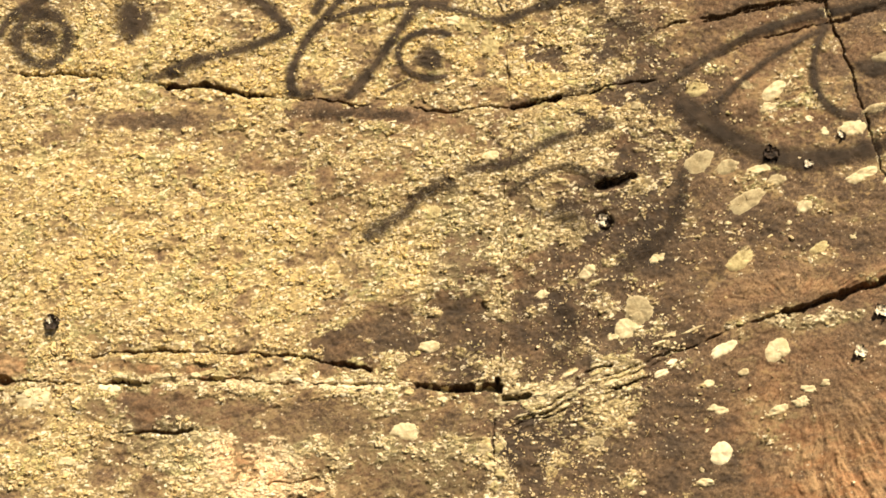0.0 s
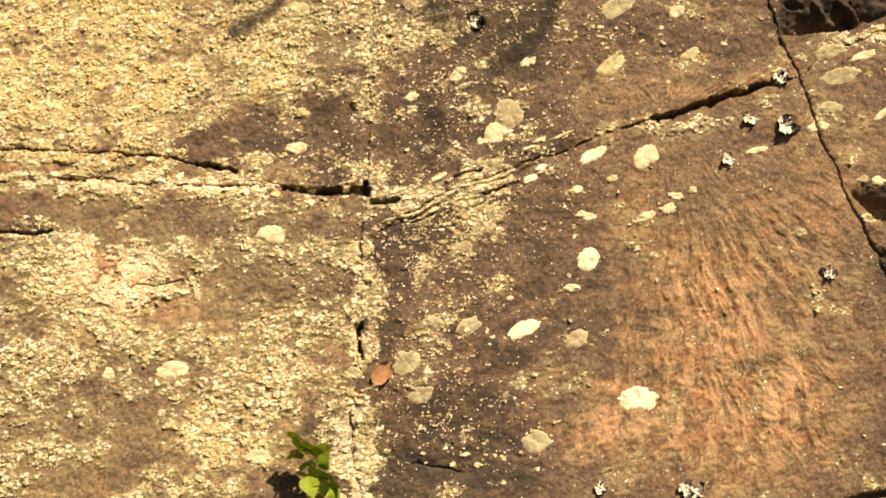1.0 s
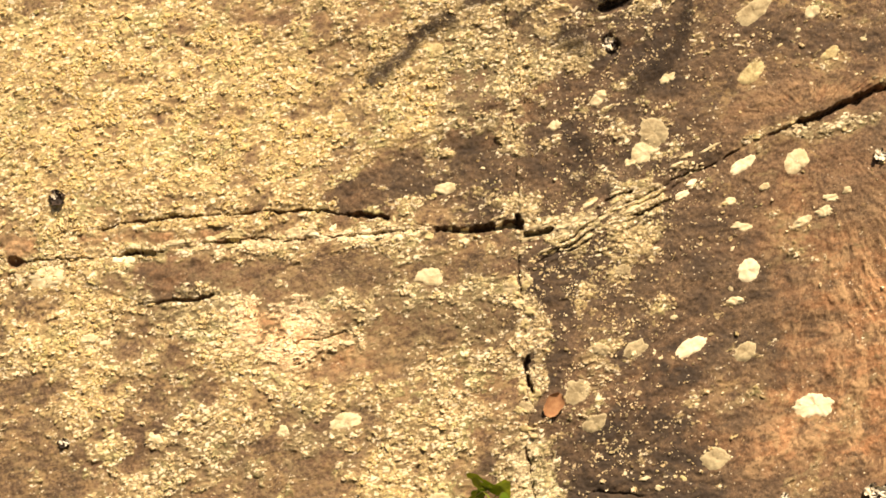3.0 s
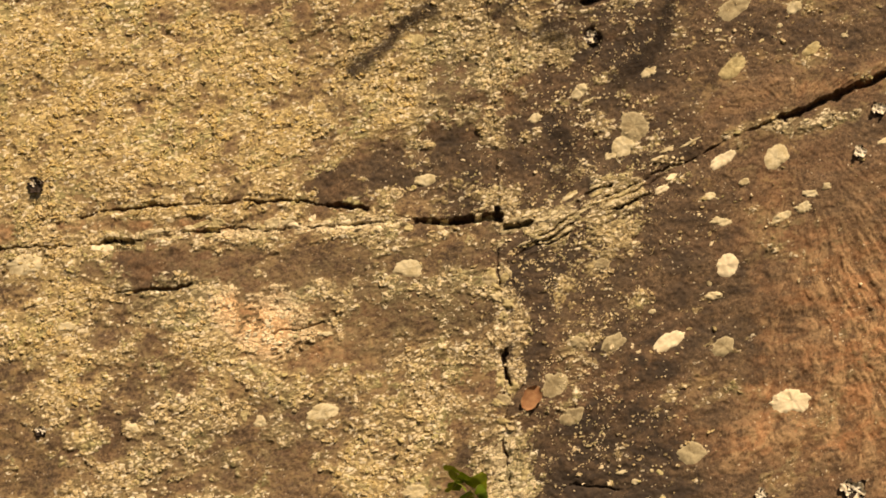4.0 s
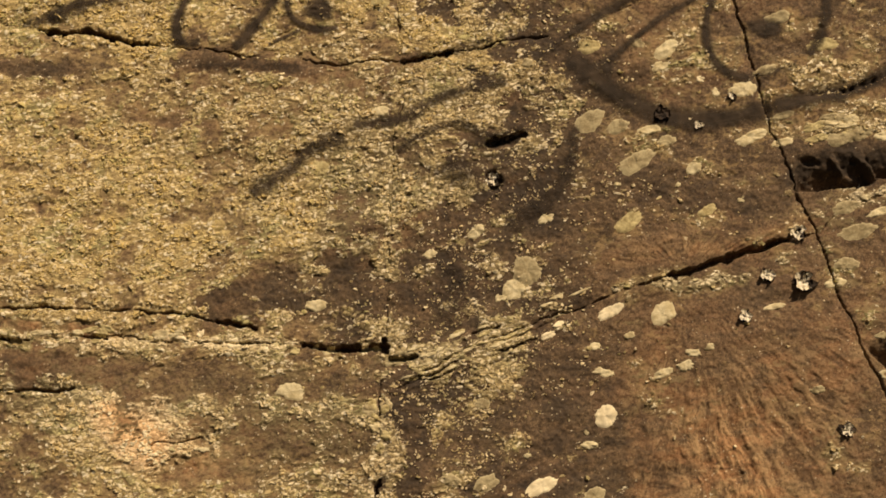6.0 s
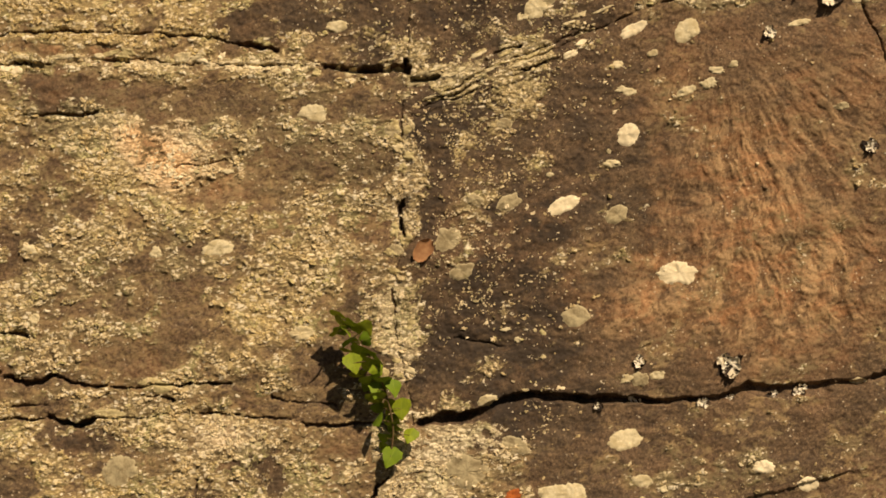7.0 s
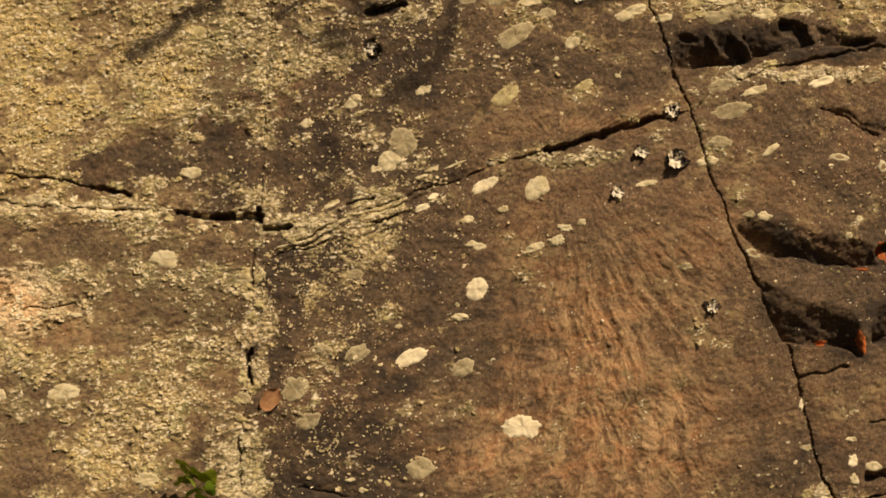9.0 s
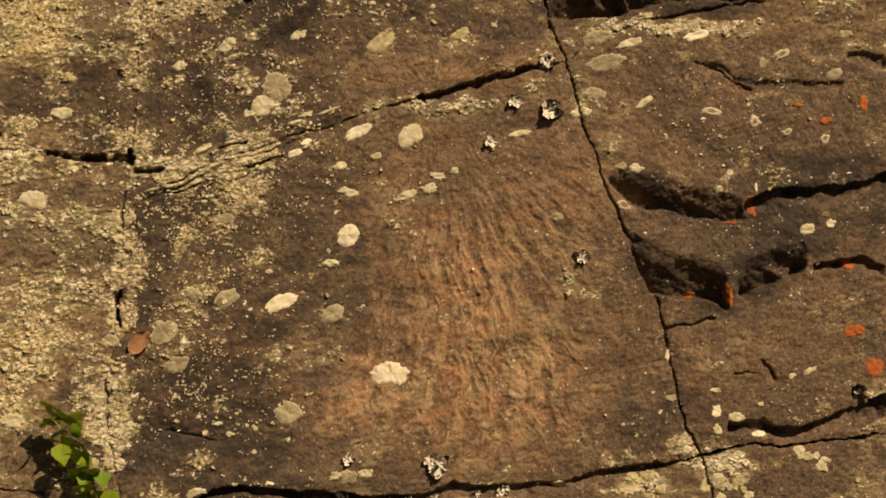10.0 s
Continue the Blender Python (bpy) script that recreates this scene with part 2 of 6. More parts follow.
FLAKE_WHITE = lichen_material("flake_white", (0.80, 0.74, 0.60), (0.62, 0.54, 0.38), (0.70, 0.62, 0.45))
FLAKE_DARK = plain_material("flake_dark", (0.018, 0.013, 0.010), (0.06, 0.04, 0.026), 120, 0.8)
STEM_SKIN = plain_material("stem_bark", (0.10, 0.06, 0.03), (0.16, 0.12, 0.04), 150, 0.7)
DEAD_SKIN = plain_material("dead_leaf", (0.30, 0.145, 0.065), (0.43, 0.24, 0.11), 70, 0.75)
GROUND = plain_material("dry_ground", (0.030, 0.028, 0.012), (0.070, 0.055, 0.028), 3, 0.95)

# ---- the relief of the rock, on a fine grid ----
STEP = 0.0018
X0, X1, Z0, Z1 = -0.85, 1.52, 1.12, 2.78
NX, NZ = round((X1 - X0) / STEP) + 1, round((Z1 - Z0) / STEP) + 1
xs, zs = X0 + STEP * np.arange(NX), Z0 + STEP * np.arange(NZ)
GX, GZ = np.meshgrid(xs, zs)
TABLE = np.random.RandomState(7).rand(256, 256)


def lattice(x, z, seed=0):
    """Smooth value noise, from 0 to 1."""
    x, z = x + 17.3 * seed, z + 31.7 * seed
    i, j = np.floor(x).astype(int), np.floor(z).astype(int)
    u, v = x - i, z - j
    u, v = u * u * (3 - 2 * u), v * v * (3 - 2 * v)
    a, b, c, d = (TABLE[(j + q) % 256, (i + p) % 256] for p, q in ((0, 0), (1, 0), (0, 1), (1, 1)))
    return (a * (1 - u) + b * u) * (1 - v) + (c * (1 - u) + d * u) * v


def fractal(x, z, scale, octaves=4, gain=0.5, seed=0):
    """Layers of lattice noise about 0."""
    out, amp = 0.0, 1.0
    for k in range(octaves):
        out = out + amp * (lattice(x * scale, z * scale, seed + 3 * k) - 0.5)
        scale, amp = scale * 2.03, amp * gain
    return out


WX = GX + 0.009 * fractal(GX, GZ, 19, 5, 0.66, 1)
WZ = GZ + 0.009 * fractal(GX, GZ, 19, 5, 0.66, 2)
RAG = lattice(GX * 55, GZ * 55, 5)
TOOTH = lattice(GX * 120, GZ * 120, 8)
SHUT = np.clip(0.5 + 1.1 * fractal(GX, GZ, 16, 3, 0.6, 6), 0, 1)
# broad swells and bedding, thin spalled steps, then a finer roughness
height = 0.020 * fractal(GX, GZ, 1.7, 3, 0.5, 11) + 0.006 * fractal(GX * 0.8 + GZ * 0.25, GZ * 2.2 - GX * 0.5, 7, 4, 0.5, 12)
height += 0.0020 * fractal(GX * 0.96 + GZ * 0.28, (GZ * 0.96 - GX * 0.28) * 1.6, 15, 4, 0.55, 13)
spall = 4.5 * fractal(GX * 0.95 + GZ * 0.3, (GZ * 0.95 - GX * 0.3) * 2.0, 4.0, 6, 0.55, 14)
tread = np.floor(spall)
height += 0.0008 * (tread + np.clip((spall - tread) / 0.10, 0, 1))
gap_depth = np.zeros_like(height)
painted = np.zeros(height.shape, bool)


def near(points, reach):
    """The part of the grid round some points."""
    px, pz = np.array(points).T
    i0, i1 = np.searchsorted(xs, (px.min() - reach, px.max() + reach))
    j0, j1 = np.searchsorted(zs, (pz.min() - reach, pz.max() + reach))
    return slice(max(j0, 0), max(j1, 1)), slice(max(i0, 0), max(i1, 1))


def distance(points, part):
    """The distance to a line of points, ragged, and on which side of it the place lies."""
    x, z = WX[part], WZ[part]
    best, side = np.full(x.shape, 9.0), np.zeros(x.shape)
    for (ax, az), (bx, bz) in zip(points, points[1:]):
        dx, dz = bx - ax, bz - az
        t = np.clip(((x - ax) * dx + (z - az) * dz) / (dx * dx + dz * dz + 1e-9), 0, 1)
        d = np.hypot(x - ax - t * dx, z - az - t * dz)
        s = np.sign((z - az) * dx - (x - ax) * dz)
        side = np.where(d < best, s, side)
        best = np.minimum(best, d)
    return best, side


def crack(points, half, depth, broken=1.0):
    part = near(points, 0.06)
    d, _ = distance(points, part)
    width = 1 - broken + broken * (0.18 + 1.25 * SHUT[part])
    open_by = half * width * (0.3 + 0.7 * RAG[part] + 0.7 * TOOTH[part])
    cut = np.clip(1.25 - d / open_by, 0, 1) ** 0.6 * depth * np.clip(1 - broken + broken * (0.1 + 1.5 * SHUT[part]), 0, 1)
    lip = 0.0022 * np.exp(-((d / 0.011) ** 2))
    gap_depth[part] = np.maximum(gap_depth[part], cut + lip)


def recess(top, bottom, depth):
    """A hollow: sheer under its upper edge, and sloping out to its lower one."""
    (tx, tz), (bx, bz) = np.array(top).T, np.array(bottom).T
    part = near(list(top) + list(bottom), 0.03)
    x, z = WX[part], WZ[part]
    a, b = np.interp(x, tx, tz), np.interp(x, bx, bz)
    t = (z - b) / np.maximum(a - b, 1e-4)
    ends = np.clip((x - min(tx[0], bx[0])) / 0.008, 0, 1) * np.clip((max(tx[-1], bx[-1]) - x) / 0.008, 0, 1)
    sheer = np.clip((a - z) / 0.006, 0, 1)
    cut = depth * np.clip(t, 0, 1) ** 0.45 * sheer * ends * (0.55 + 0.65 * SHUT[part]) * (0.75 + 0.5 * RAG[part])
    gap_depth[part] = np.maximum(gap_depth[part], cut)


def undercut(top, bottom, depth):
    """A face that leans back from its upper edge down to a sheer little ledge."""
    (tx, tz), (bx, bz) = np.array(top).T, np.array(bottom).T
    part = near(list(top) + list(bottom), 0.03)
    x, z = WX[part], WZ[part]
    a, b = np.interp(x, tx, tz), np.interp(x, bx, bz)
    t = np.clip((a - z) / np.maximum(a - b, 1e-4), 0, 1)
    ends = np.clip((x - min(tx[0], bx[0])) / 0.012, 0, 1) * np.clip((max(tx[-1], bx[-1]) - x) / 0.012, 0, 1)
    ledge = np.clip((z - b) / 0.005, 0, 1)
    torn = 0.75 + 0.5 * lattice(GX[part] * 18 + GZ[part] * 9, GZ[part] * 70 + GX[part] * 25, 9)
    cut = depth * t**1.15 * ledge * ends * torn * np.clip((a - b) / 0.06, 0.2, 1.2)
    gap_depth[part] = np.maximum(gap_depth[part], cut)


def ridge(points, half, rise):
    part = near(points, 0.05)
    d, _ = distance(points, part)
    gap_depth[part] = np.maximum(gap_depth[part] - rise * np.clip(1 - d / half, 0, 1), 0)


def step(points, rise):
    """The rock to the left of the line stands proud, fading back over some decimetres."""
    part = near(points, 0.16)
    d, side = distance(points, part)
    height[part] += np.where(side > 0, rise * np.exp(-d / 0.05), 0)


# the joints that divide the slabs
LINE_TOP = [(-0.819, 2.537), (-0.760, 2.537), (-0.700, 2.533), (-0.612, 2.529), (-0.513, 2.524), (-0.464, 2.517), (-0.395, 2.515), (-0.336, 2.508), (-0.277, 2.499), (-0.218, 2.496), (-0.169, 2.491), (-0.072, 2.486), (0.025, 2.484), (0.122, 2.488), (0.161, 2.501), (0.219, 2.511), (0.277, 2.523), (0.325, 2.538), (0.372, 2.545), (0.426, 2.567), (0.525, 2.611), (0.665, 2.657), (0.796, 2.699), (0.969, 2.742), (1.176, 2.796)]
LINE_MID = [(-0.765, 1.988), (-0.709, 1.987), (-0.644, 1.984), (-0.582, 1.988), (-0.499, 1.990), (-0.424, 1.995), (-0.355, 2.003), (-0.266, 1.999), (-0.178, 2.002), (-0.089, 1.999), (-0.014, 1.996), (0.027, 1.991), (0.077, 1.993), (0.116, 1.992), (0.125, 1.981), (0.163, 1.983), (0.216, 1.999), (0.263, 2.027), (0.300, 2.040), (0.357, 2.063), (0.458, 2.086), (0.502, 2.110), (0.552, 2.124), (0.591, 2.139), (0.629, 2.152), (0.693, 2.180), (0.757, 2.198), (0.818, 2.215), (0.838, 2.219), (0.889, 2.271), (0.957, 2.297), (1.075, 2.329), (1.155, 2.350), (1.275, 2.394), (1.428, 2.438)]
LINE_LOW = [(-0.670, 1.411), (-0.615, 1.411), (-0.524, 1.408), (-0.442, 1.417), (-0.405, 1.408), (-0.378, 1.417), (-0.341, 1.418), (-0.277, 1.427), (-0.222, 1.430), (-0.140, 1.428), (-0.066, 1.422), (-0.020, 1.418), (0.044, 1.418), (0.099, 1.418), (0.145, 1.421), (0.209, 1.437), (0.287, 1.461), (0.337, 1.469), (0.393, 1.468), (0.485, 1.468), (0.614, 1.475), (0.687, 1.486), (0.683, 1.491), (0.779, 1.499), (0.876, 1.510), (0.946, 1.530), (1.018, 1.545), (1.076, 1.555), (1.135, 1.570), (1.202, 1.588), (1.262, 1.591), (1.340, 1.603), (1.440, 1.623), (1.575, 1.654)]
LINE_CENTRE = [(0.097, 2.750), (0.103, 2.686), (0.112, 2.623), (0.119, 2.571), (0.127, 2.488), (0.129, 2.417), (0.120, 2.346), (0.118, 2.256), (0.115, 2.157), (0.117, 2.080), (0.116, 2.004), (0.112, 1.940), (0.111, 1.876), (0.112, 1.811), (0.112, 1.756), (0.118, 1.719), (0.108, 1.655), (0.104, 1.609), (0.116, 1.545), (0.131, 1.471), (0.140, 1.421), (0.118, 1.361), (0.090, 1.315), (0.068, 1.269), (0.064, 1.213), (0.060, 1.150)]
LINE_RIGHT = [(0.660, 2.761), (0.676, 2.678), (0.693, 2.627), (0.714, 2.566), (0.727, 2.505), (0.742, 2.454), (0.758, 2.394), (0.784, 2.335), (0.806, 2.278), (0.833, 2.218), (0.847, 2.181), (0.868, 2.124), (0.886, 2.077), (0.903, 2.031), (0.931, 1.975), (0.959, 1.928), (0.992, 1.873), (1.009, 1.835), (1.021, 1.807), (1.038, 1.770), (1.047, 1.732), (1.053, 1.684), (1.070, 1.646), (1.093, 1.599), (1.110, 1.566), (1.135, 1.505), (1.153, 1.419)]

# the long joints
crack(LINE_TOP[:19], 0.0012, 0.008)
crack(LINE_TOP[19:], 0.0022, 0.008)
crack(LINE_MID[:14], 0.0010, 0.007)
crack(LINE_CENTRE[:11], 0.0014, 0.004)
crack(LINE_CENTRE[11:], 0.0015, 0.005)
crack(LINE_RIGHT, 0.0013, 0.022, 0.5)
crack(LINE_MID[20:], 0.0024, 0.010)
crack(LINE_LOW[:14], 0.0014, 0.009)
crack(LINE_LOW[20:], 0.0022, 0.020)
# wider, open stretches of them
crack([(-0.473, 2.518), (-0.424, 2.515), (-0.365, 2.511), (-0.316, 2.506)], 0.0044, 0.032, 0.35)
crack([(-0.483, 2.520), (-0.444, 2.516), (-0.385, 2.514), (-0.316, 2.507), (-0.279, 2.501)], 0.0030, 0.025, 0.35)
crack([(-0.720, 2.534), (-0.661, 2.531), (-0.592, 2.529)], 0.0030, 0.022, 0.35)
crack([(0.127, 2.488), (0.166, 2.501), (0.209, 2.510)], 0.0036, 0.020, 0.35)
crack([(-0.014, 1.996), (0.027, 1.992), (0.077, 1.994), (0.119, 2.003)], 0.0056, 0.030, 0.35)
crack([(0.115, 2.015), (0.118, 1.994)], 0.0039, 0.025, 0.35)
crack([(0.124, 1.980), (0.144, 1.980), (0.165, 1.984)], 0.0036, 0.025, 0.35)
crack([(0.584, 2.135), (0.629, 2.150), (0.693, 2.177), (0.757, 2.197), (0.787, 2.207)], 0.0053, 0.030, 0.35)
crack([(0.458, 2.086), (0.502, 2.107), (0.552, 2.123)], 0.0020, 0.015, 0.9)
crack([(0.161, 1.946), (0.235, 1.977), (0.304, 1.996), (0.364, 2.022)], 0.0014, 0.006, 0.9)
crack([(0.180, 1.966), (0.253, 1.998), (0.327, 2.021), (0.402, 2.057)], 0.0014, 0.006, 0.9)
crack([(0.226, 1.988), (0.309, 2.026), (0.374, 2.054), (0.444, 2.083)], 0.0016, 0.008, 0.9)
crack([(0.139, 1.931), (0.189, 1.951), (0.254, 1.968)], 0.0014, 0.006, 0.9)
crack([(0.263, 2.030), (0.283, 2.036), (0.304, 2.042)], 0.0026, 0.020, 0.9)
crack([(0.307, 1.996), (0.327, 2.004), (0.346, 2.014)], 0.0020, 0.012, 0.9)
crack([(-0.560, 2.037), (-0.478, 2.042), (-0.408, 2.045), (-0.294, 2.045), (-0.205, 2.044), (-0.161, 2.033)], 0.0012, 0.009, 1.0)
crack([(-0.161, 2.033), (-0.130, 2.028), (-0.100, 2.026), (-0.039, 2.005), (-0.014, 1.999)], 0.0010, 0.008, 1.0)
crack([(-0.161, 2.033), (-0.130, 2.028), (-0.100, 2.026)], 0.0033, 0.020, 0.35)
crack([(-0.446, 1.995), (-0.400, 2.001), (-0.334, 1.999)], 0.0017, 0.012, 0.9)
crack([(-0.128, 2.001), (-0.063, 1.999)], 0.0017, 0.012, 0.9)
crack([(-0.034, 1.417), (0.007, 1.416), (0.048, 1.419)], 0.0018, 0.014, 0.9)
crack([(-0.085, 1.459), (-0.048, 1.456), (0.016, 1.452)], 0.0014, 0.010, 0.9)
crack([(-0.521, 1.990), (-0.497, 1.989), (-0.476, 1.991)], 0.0033, 0.020, 0.35)
crack([(-0.259, 1.999), (-0.231, 1.998)], 0.0026, 0.016, 0.9)
crack([(-0.708, 1.985), (-0.692, 1.990)], 0.0039, 0.020, 0.35)
crack([(0.113, 1.782), (0.113, 1.756), (0.118, 1.721)], 0.0026, 0.022, 0.5)
crack([(0.090, 1.320), (0.071, 1.274), (0.064, 1.233)], 0.0026, 0.018, 0.9)
crack([(0.204, 1.559), (0.231, 1.553), (0.286, 1.550)], 0.0013, 0.006, 0.9)
crack([(-0.520, 1.479), (-0.488, 1.470), (-0.465, 1.474), (-0.450, 1.485), (-0.413, 1.476), (-0.349, 1.471), (-0.296, 1.471), (-0.213, 1.478), (-0.154, 1.477)], 0.0021, 0.016, 0.9)
crack([(-0.513, 1.478), (-0.488, 1.469), (-0.465, 1.474), (-0.447, 1.485)], 0.0032, 0.022, 0.35)
crack([(-0.451, 1.417), (-0.421, 1.411), (-0.396, 1.409), (-0.376, 1.416)], 0.0042, 0.028, 0.35)
crack([(-0.300, 1.457), (-0.275, 1.455), (-0.248, 1.456)], 0.0026, 0.018, 0.9)
crack([(-0.588, 1.482), (-0.566, 1.490), (-0.529, 1.485)], 0.0020, 0.012, 0.9)
crack([(-0.617, 1.551), (-0.534, 1.549), (-0.489, 1.547)], 0.0020, 0.012, 0.9)
crack([(-0.506, 1.430), (-0.460, 1.438), (-0.419, 1.431)], 0.0013, 0.008, 0.9)
crack([(-0.253, 1.827), (-0.217, 1.833), (-0.180, 1.846), (-0.162, 1.850)], 0.0014, 0.007, 0.9)
crack([(-0.520, 1.909), (-0.483, 1.904), (-0.438, 1.908), (-0.383, 1.916)], 0.0023, 0.012, 0.9)
crack([(-0.212, 1.322), (-0.207, 1.286), (-0.198, 1.277)], 0.0013, 0.006, 0.9)
crack([(0.455, 2.648), (0.522, 2.680), (0.634, 2.699), (0.707, 2.709)], 0.0023, 0.016, 0.9)
crack([(0.375, 2.636), (0.448, 2.657), (0.521, 2.673), (0.597, 2.688), (0.667, 2.699)], 0.0020, 0.012, 0.9)
crack([(-0.100, 2.514), (-0.073, 2.529), (-0.046, 2.540)], 0.0016, 0.006, 0.9)
crack([(0.791, 2.454), (0.891, 2.473), (0.972, 2.505), (1.021, 2.527)], 0.0020, 0.010, 0.9)
crack([(1.062, 2.236), (1.095, 2.231), (1.123, 2.213), (1.162, 2.203)], 0.0023, 0.014, 0.9)
crack([(1.037, 1.777), (1.057, 1.788), (1.096, 1.794), (1.118, 1.804)], 0.0020, 0.010, 0.9)
crack([(1.206, 1.731), (1.222, 1.718), (1.235, 1.706)], 0.0026, 0.012, 0.9)
crack([(1.162, 1.707), (1.192, 1.711)], 0.0020, 0.008, 0.9)
# hollows and undercut ledges
recess([(0.271, 2.349), (0.288, 2.362), (0.316, 2.369), (0.345, 2.376)], [(0.271, 2.345), (0.288, 2.338), (0.316, 2.342), (0.345, 2.369)], 0.032)
recess([(0.277, 2.307), (0.290, 2.314), (0.303, 2.302)], [(0.273, 2.281), (0.290, 2.270), (0.304, 2.278)], 0.020)
recess([(0.141, 1.427), (0.181, 1.440), (0.209, 1.446), (0.255, 1.456), (0.287, 1.470), (0.337, 1.476), (0.393, 1.473), (0.439, 1.475), (0.485, 1.472), (0.558, 1.474), (0.614, 1.478), (0.669, 1.482)], [(0.141, 1.413), (0.182, 1.417), (0.209, 1.421), (0.255, 1.434), (0.287, 1.443), (0.337, 1.458), (0.393, 1.458), (0.439, 1.462), (0.485, 1.458), (0.558, 1.465), (0.614, 1.467), (0.669, 1.475)], 0.040)
recess([(0.614, 1.477), (0.664, 1.492), (0.683, 1.503), (0.715, 1.496), (0.761, 1.502), (0.824, 1.508)], [(0.614, 1.469), (0.664, 1.470), (0.683, 1.472), (0.715, 1.472), (0.761, 1.476), (0.824, 1.484)], 0.032)
recess([(0.741, 1.488), (0.876, 1.515), (0.946, 1.536), (1.018, 1.549), (1.076, 1.560)], [(0.742, 1.480), (0.876, 1.500), (0.947, 1.515), (1.019, 1.532), (1.077, 1.552)], 0.030)
recess([(1.151, 1.624), (1.180, 1.629), (1.214, 1.637), (1.240, 1.621), (1.289, 1.627), (1.348, 1.654), (1.387, 1.672), (1.436, 1.692)], [(1.152, 1.604), (1.182, 1.606), (1.216, 1.608), (1.241, 1.595), (1.290, 1.605), (1.350, 1.621), (1.389, 1.627), (1.439, 1.647)], 0.034)
recess([(1.374, 1.698), (1.386, 1.707), (1.402, 1.700)], [(1.376, 1.653), (1.389, 1.644), (1.404, 1.650)], 0.030)
undercut([(0.908, 2.044), (0.952, 2.044), (1.002, 2.036), (1.043, 2.029), (1.083, 2.025), (1.129, 2.018), (1.163, 2.006)], [(0.910, 2.023), (0.955, 1.984), (1.006, 1.978), (1.046, 1.977), (1.086, 1.970), (1.132, 1.967), (1.165, 1.970)], 0.043)
recess([(1.162, 2.009), (1.189, 2.023), (1.234, 2.032), (1.285, 2.034), (1.315, 2.046), (1.377, 2.058), (1.415, 2.081)], [(1.164, 1.980), (1.191, 1.991), (1.236, 2.002), (1.287, 2.004), (1.317, 2.010), (1.378, 2.027), (1.416, 2.049)], 0.034)
undercut([(0.936, 1.973), (0.960, 1.938), (0.995, 1.921), (1.035, 1.909), (1.079, 1.902), (1.112, 1.900), (1.138, 1.877)], [(0.937, 1.962), (0.962, 1.909), (1.000, 1.835), (1.039, 1.830), (1.083, 1.834), (1.116, 1.829), (1.142, 1.809)], 0.043)
undercut([(1.156, 1.893), (1.185, 1.913), (1.211, 1.926), (1.270, 1.942), (1.281, 1.933)], [(1.159, 1.835), (1.189, 1.845), (1.215, 1.856), (1.273, 1.887), (1.283, 1.902)], 0.043)
recess([(1.293, 1.905), (1.333, 1.913), (1.371, 1.926), (1.424, 1.911)], [(1.293, 1.891), (1.334, 1.896), (1.372, 1.900), (1.425, 1.890)], 0.034)
recess([(1.070, 2.244), (1.106, 2.239), (1.127, 2.223), (1.173, 2.217), (1.234, 2.224), (1.326, 2.228)], [(1.071, 2.232), (1.107, 2.218), (1.128, 2.198), (1.174, 2.192), (1.235, 2.205), (1.327, 2.208)], 0.008)
recess([(1.334, 2.274), (1.364, 2.283), (1.404, 2.282)], [(1.334, 2.258), (1.366, 2.255), (1.405, 2.254)], 0.012)
undercut([(0.793, 2.345), (0.815, 2.357), (0.880, 2.366), (0.974, 2.384), (1.045, 2.381), (1.150, 2.366)], [(0.803, 2.291), (0.836, 2.288), (0.921, 2.309), (0.985, 2.330), (1.058, 2.349), (1.152, 2.338)], 0.040)
recess([(0.806, 2.352), (0.825, 2.352), (0.846, 2.349)], [(0.808, 2.338), (0.826, 2.328), (0.848, 2.326)], 0.026)
recess([(0.884, 2.356), (0.905, 2.360), (0.925, 2.362)], [(0.886, 2.338), (0.906, 2.326), (0.926, 2.314)], 0.034)
recess([(0.980, 2.388), (1.005, 2.386), (1.035, 2.378)], [(0.982, 2.362), (1.006, 2.340), (1.036, 2.334)], 0.040)
recess([(1.050, 2.356), (1.090, 2.358), (1.150, 2.366)], [(1.052, 2.344), (1.091, 2.345), (1.152, 2.352)], 0.030)
# broken spurs that stand in the top hollow
ridge([(0.902, 2.366), (0.919, 2.340), (0.938, 2.310)], 0.0080, 0.036)
ridge([(0.860, 2.352), (0.868, 2.332), (0.876, 2.316)], 0.0060, 0.024)
ridge([(1.036, 2.372), (1.048, 2.352), (1.060, 2.332)], 0.0090, 0.026)
# thin steps where the rock has spalled
step([(-0.613, 1.975), (-0.553, 1.929), (-0.496, 1.907), (-0.393, 1.907), (-0.330, 1.935), (-0.183, 1.977), (-0.016, 1.991)], 0.0014)
step([(0.383, 1.560), (0.300, 1.592), (0.308, 1.748), (0.335, 1.827)], 0.0025)
step([(0.104, 1.914), (0.160, 1.927), (0.224, 1.952), (0.307, 1.981)], 0.0025)
step([(0.157, 1.948), (0.226, 1.976), (0.300, 1.990), (0.364, 2.018)], 0.0025)
step([(0.421, 1.279), (0.532, 1.289), (0.660, 1.305), (0.743, 1.327), (0.824, 1.348)], 0.0060)

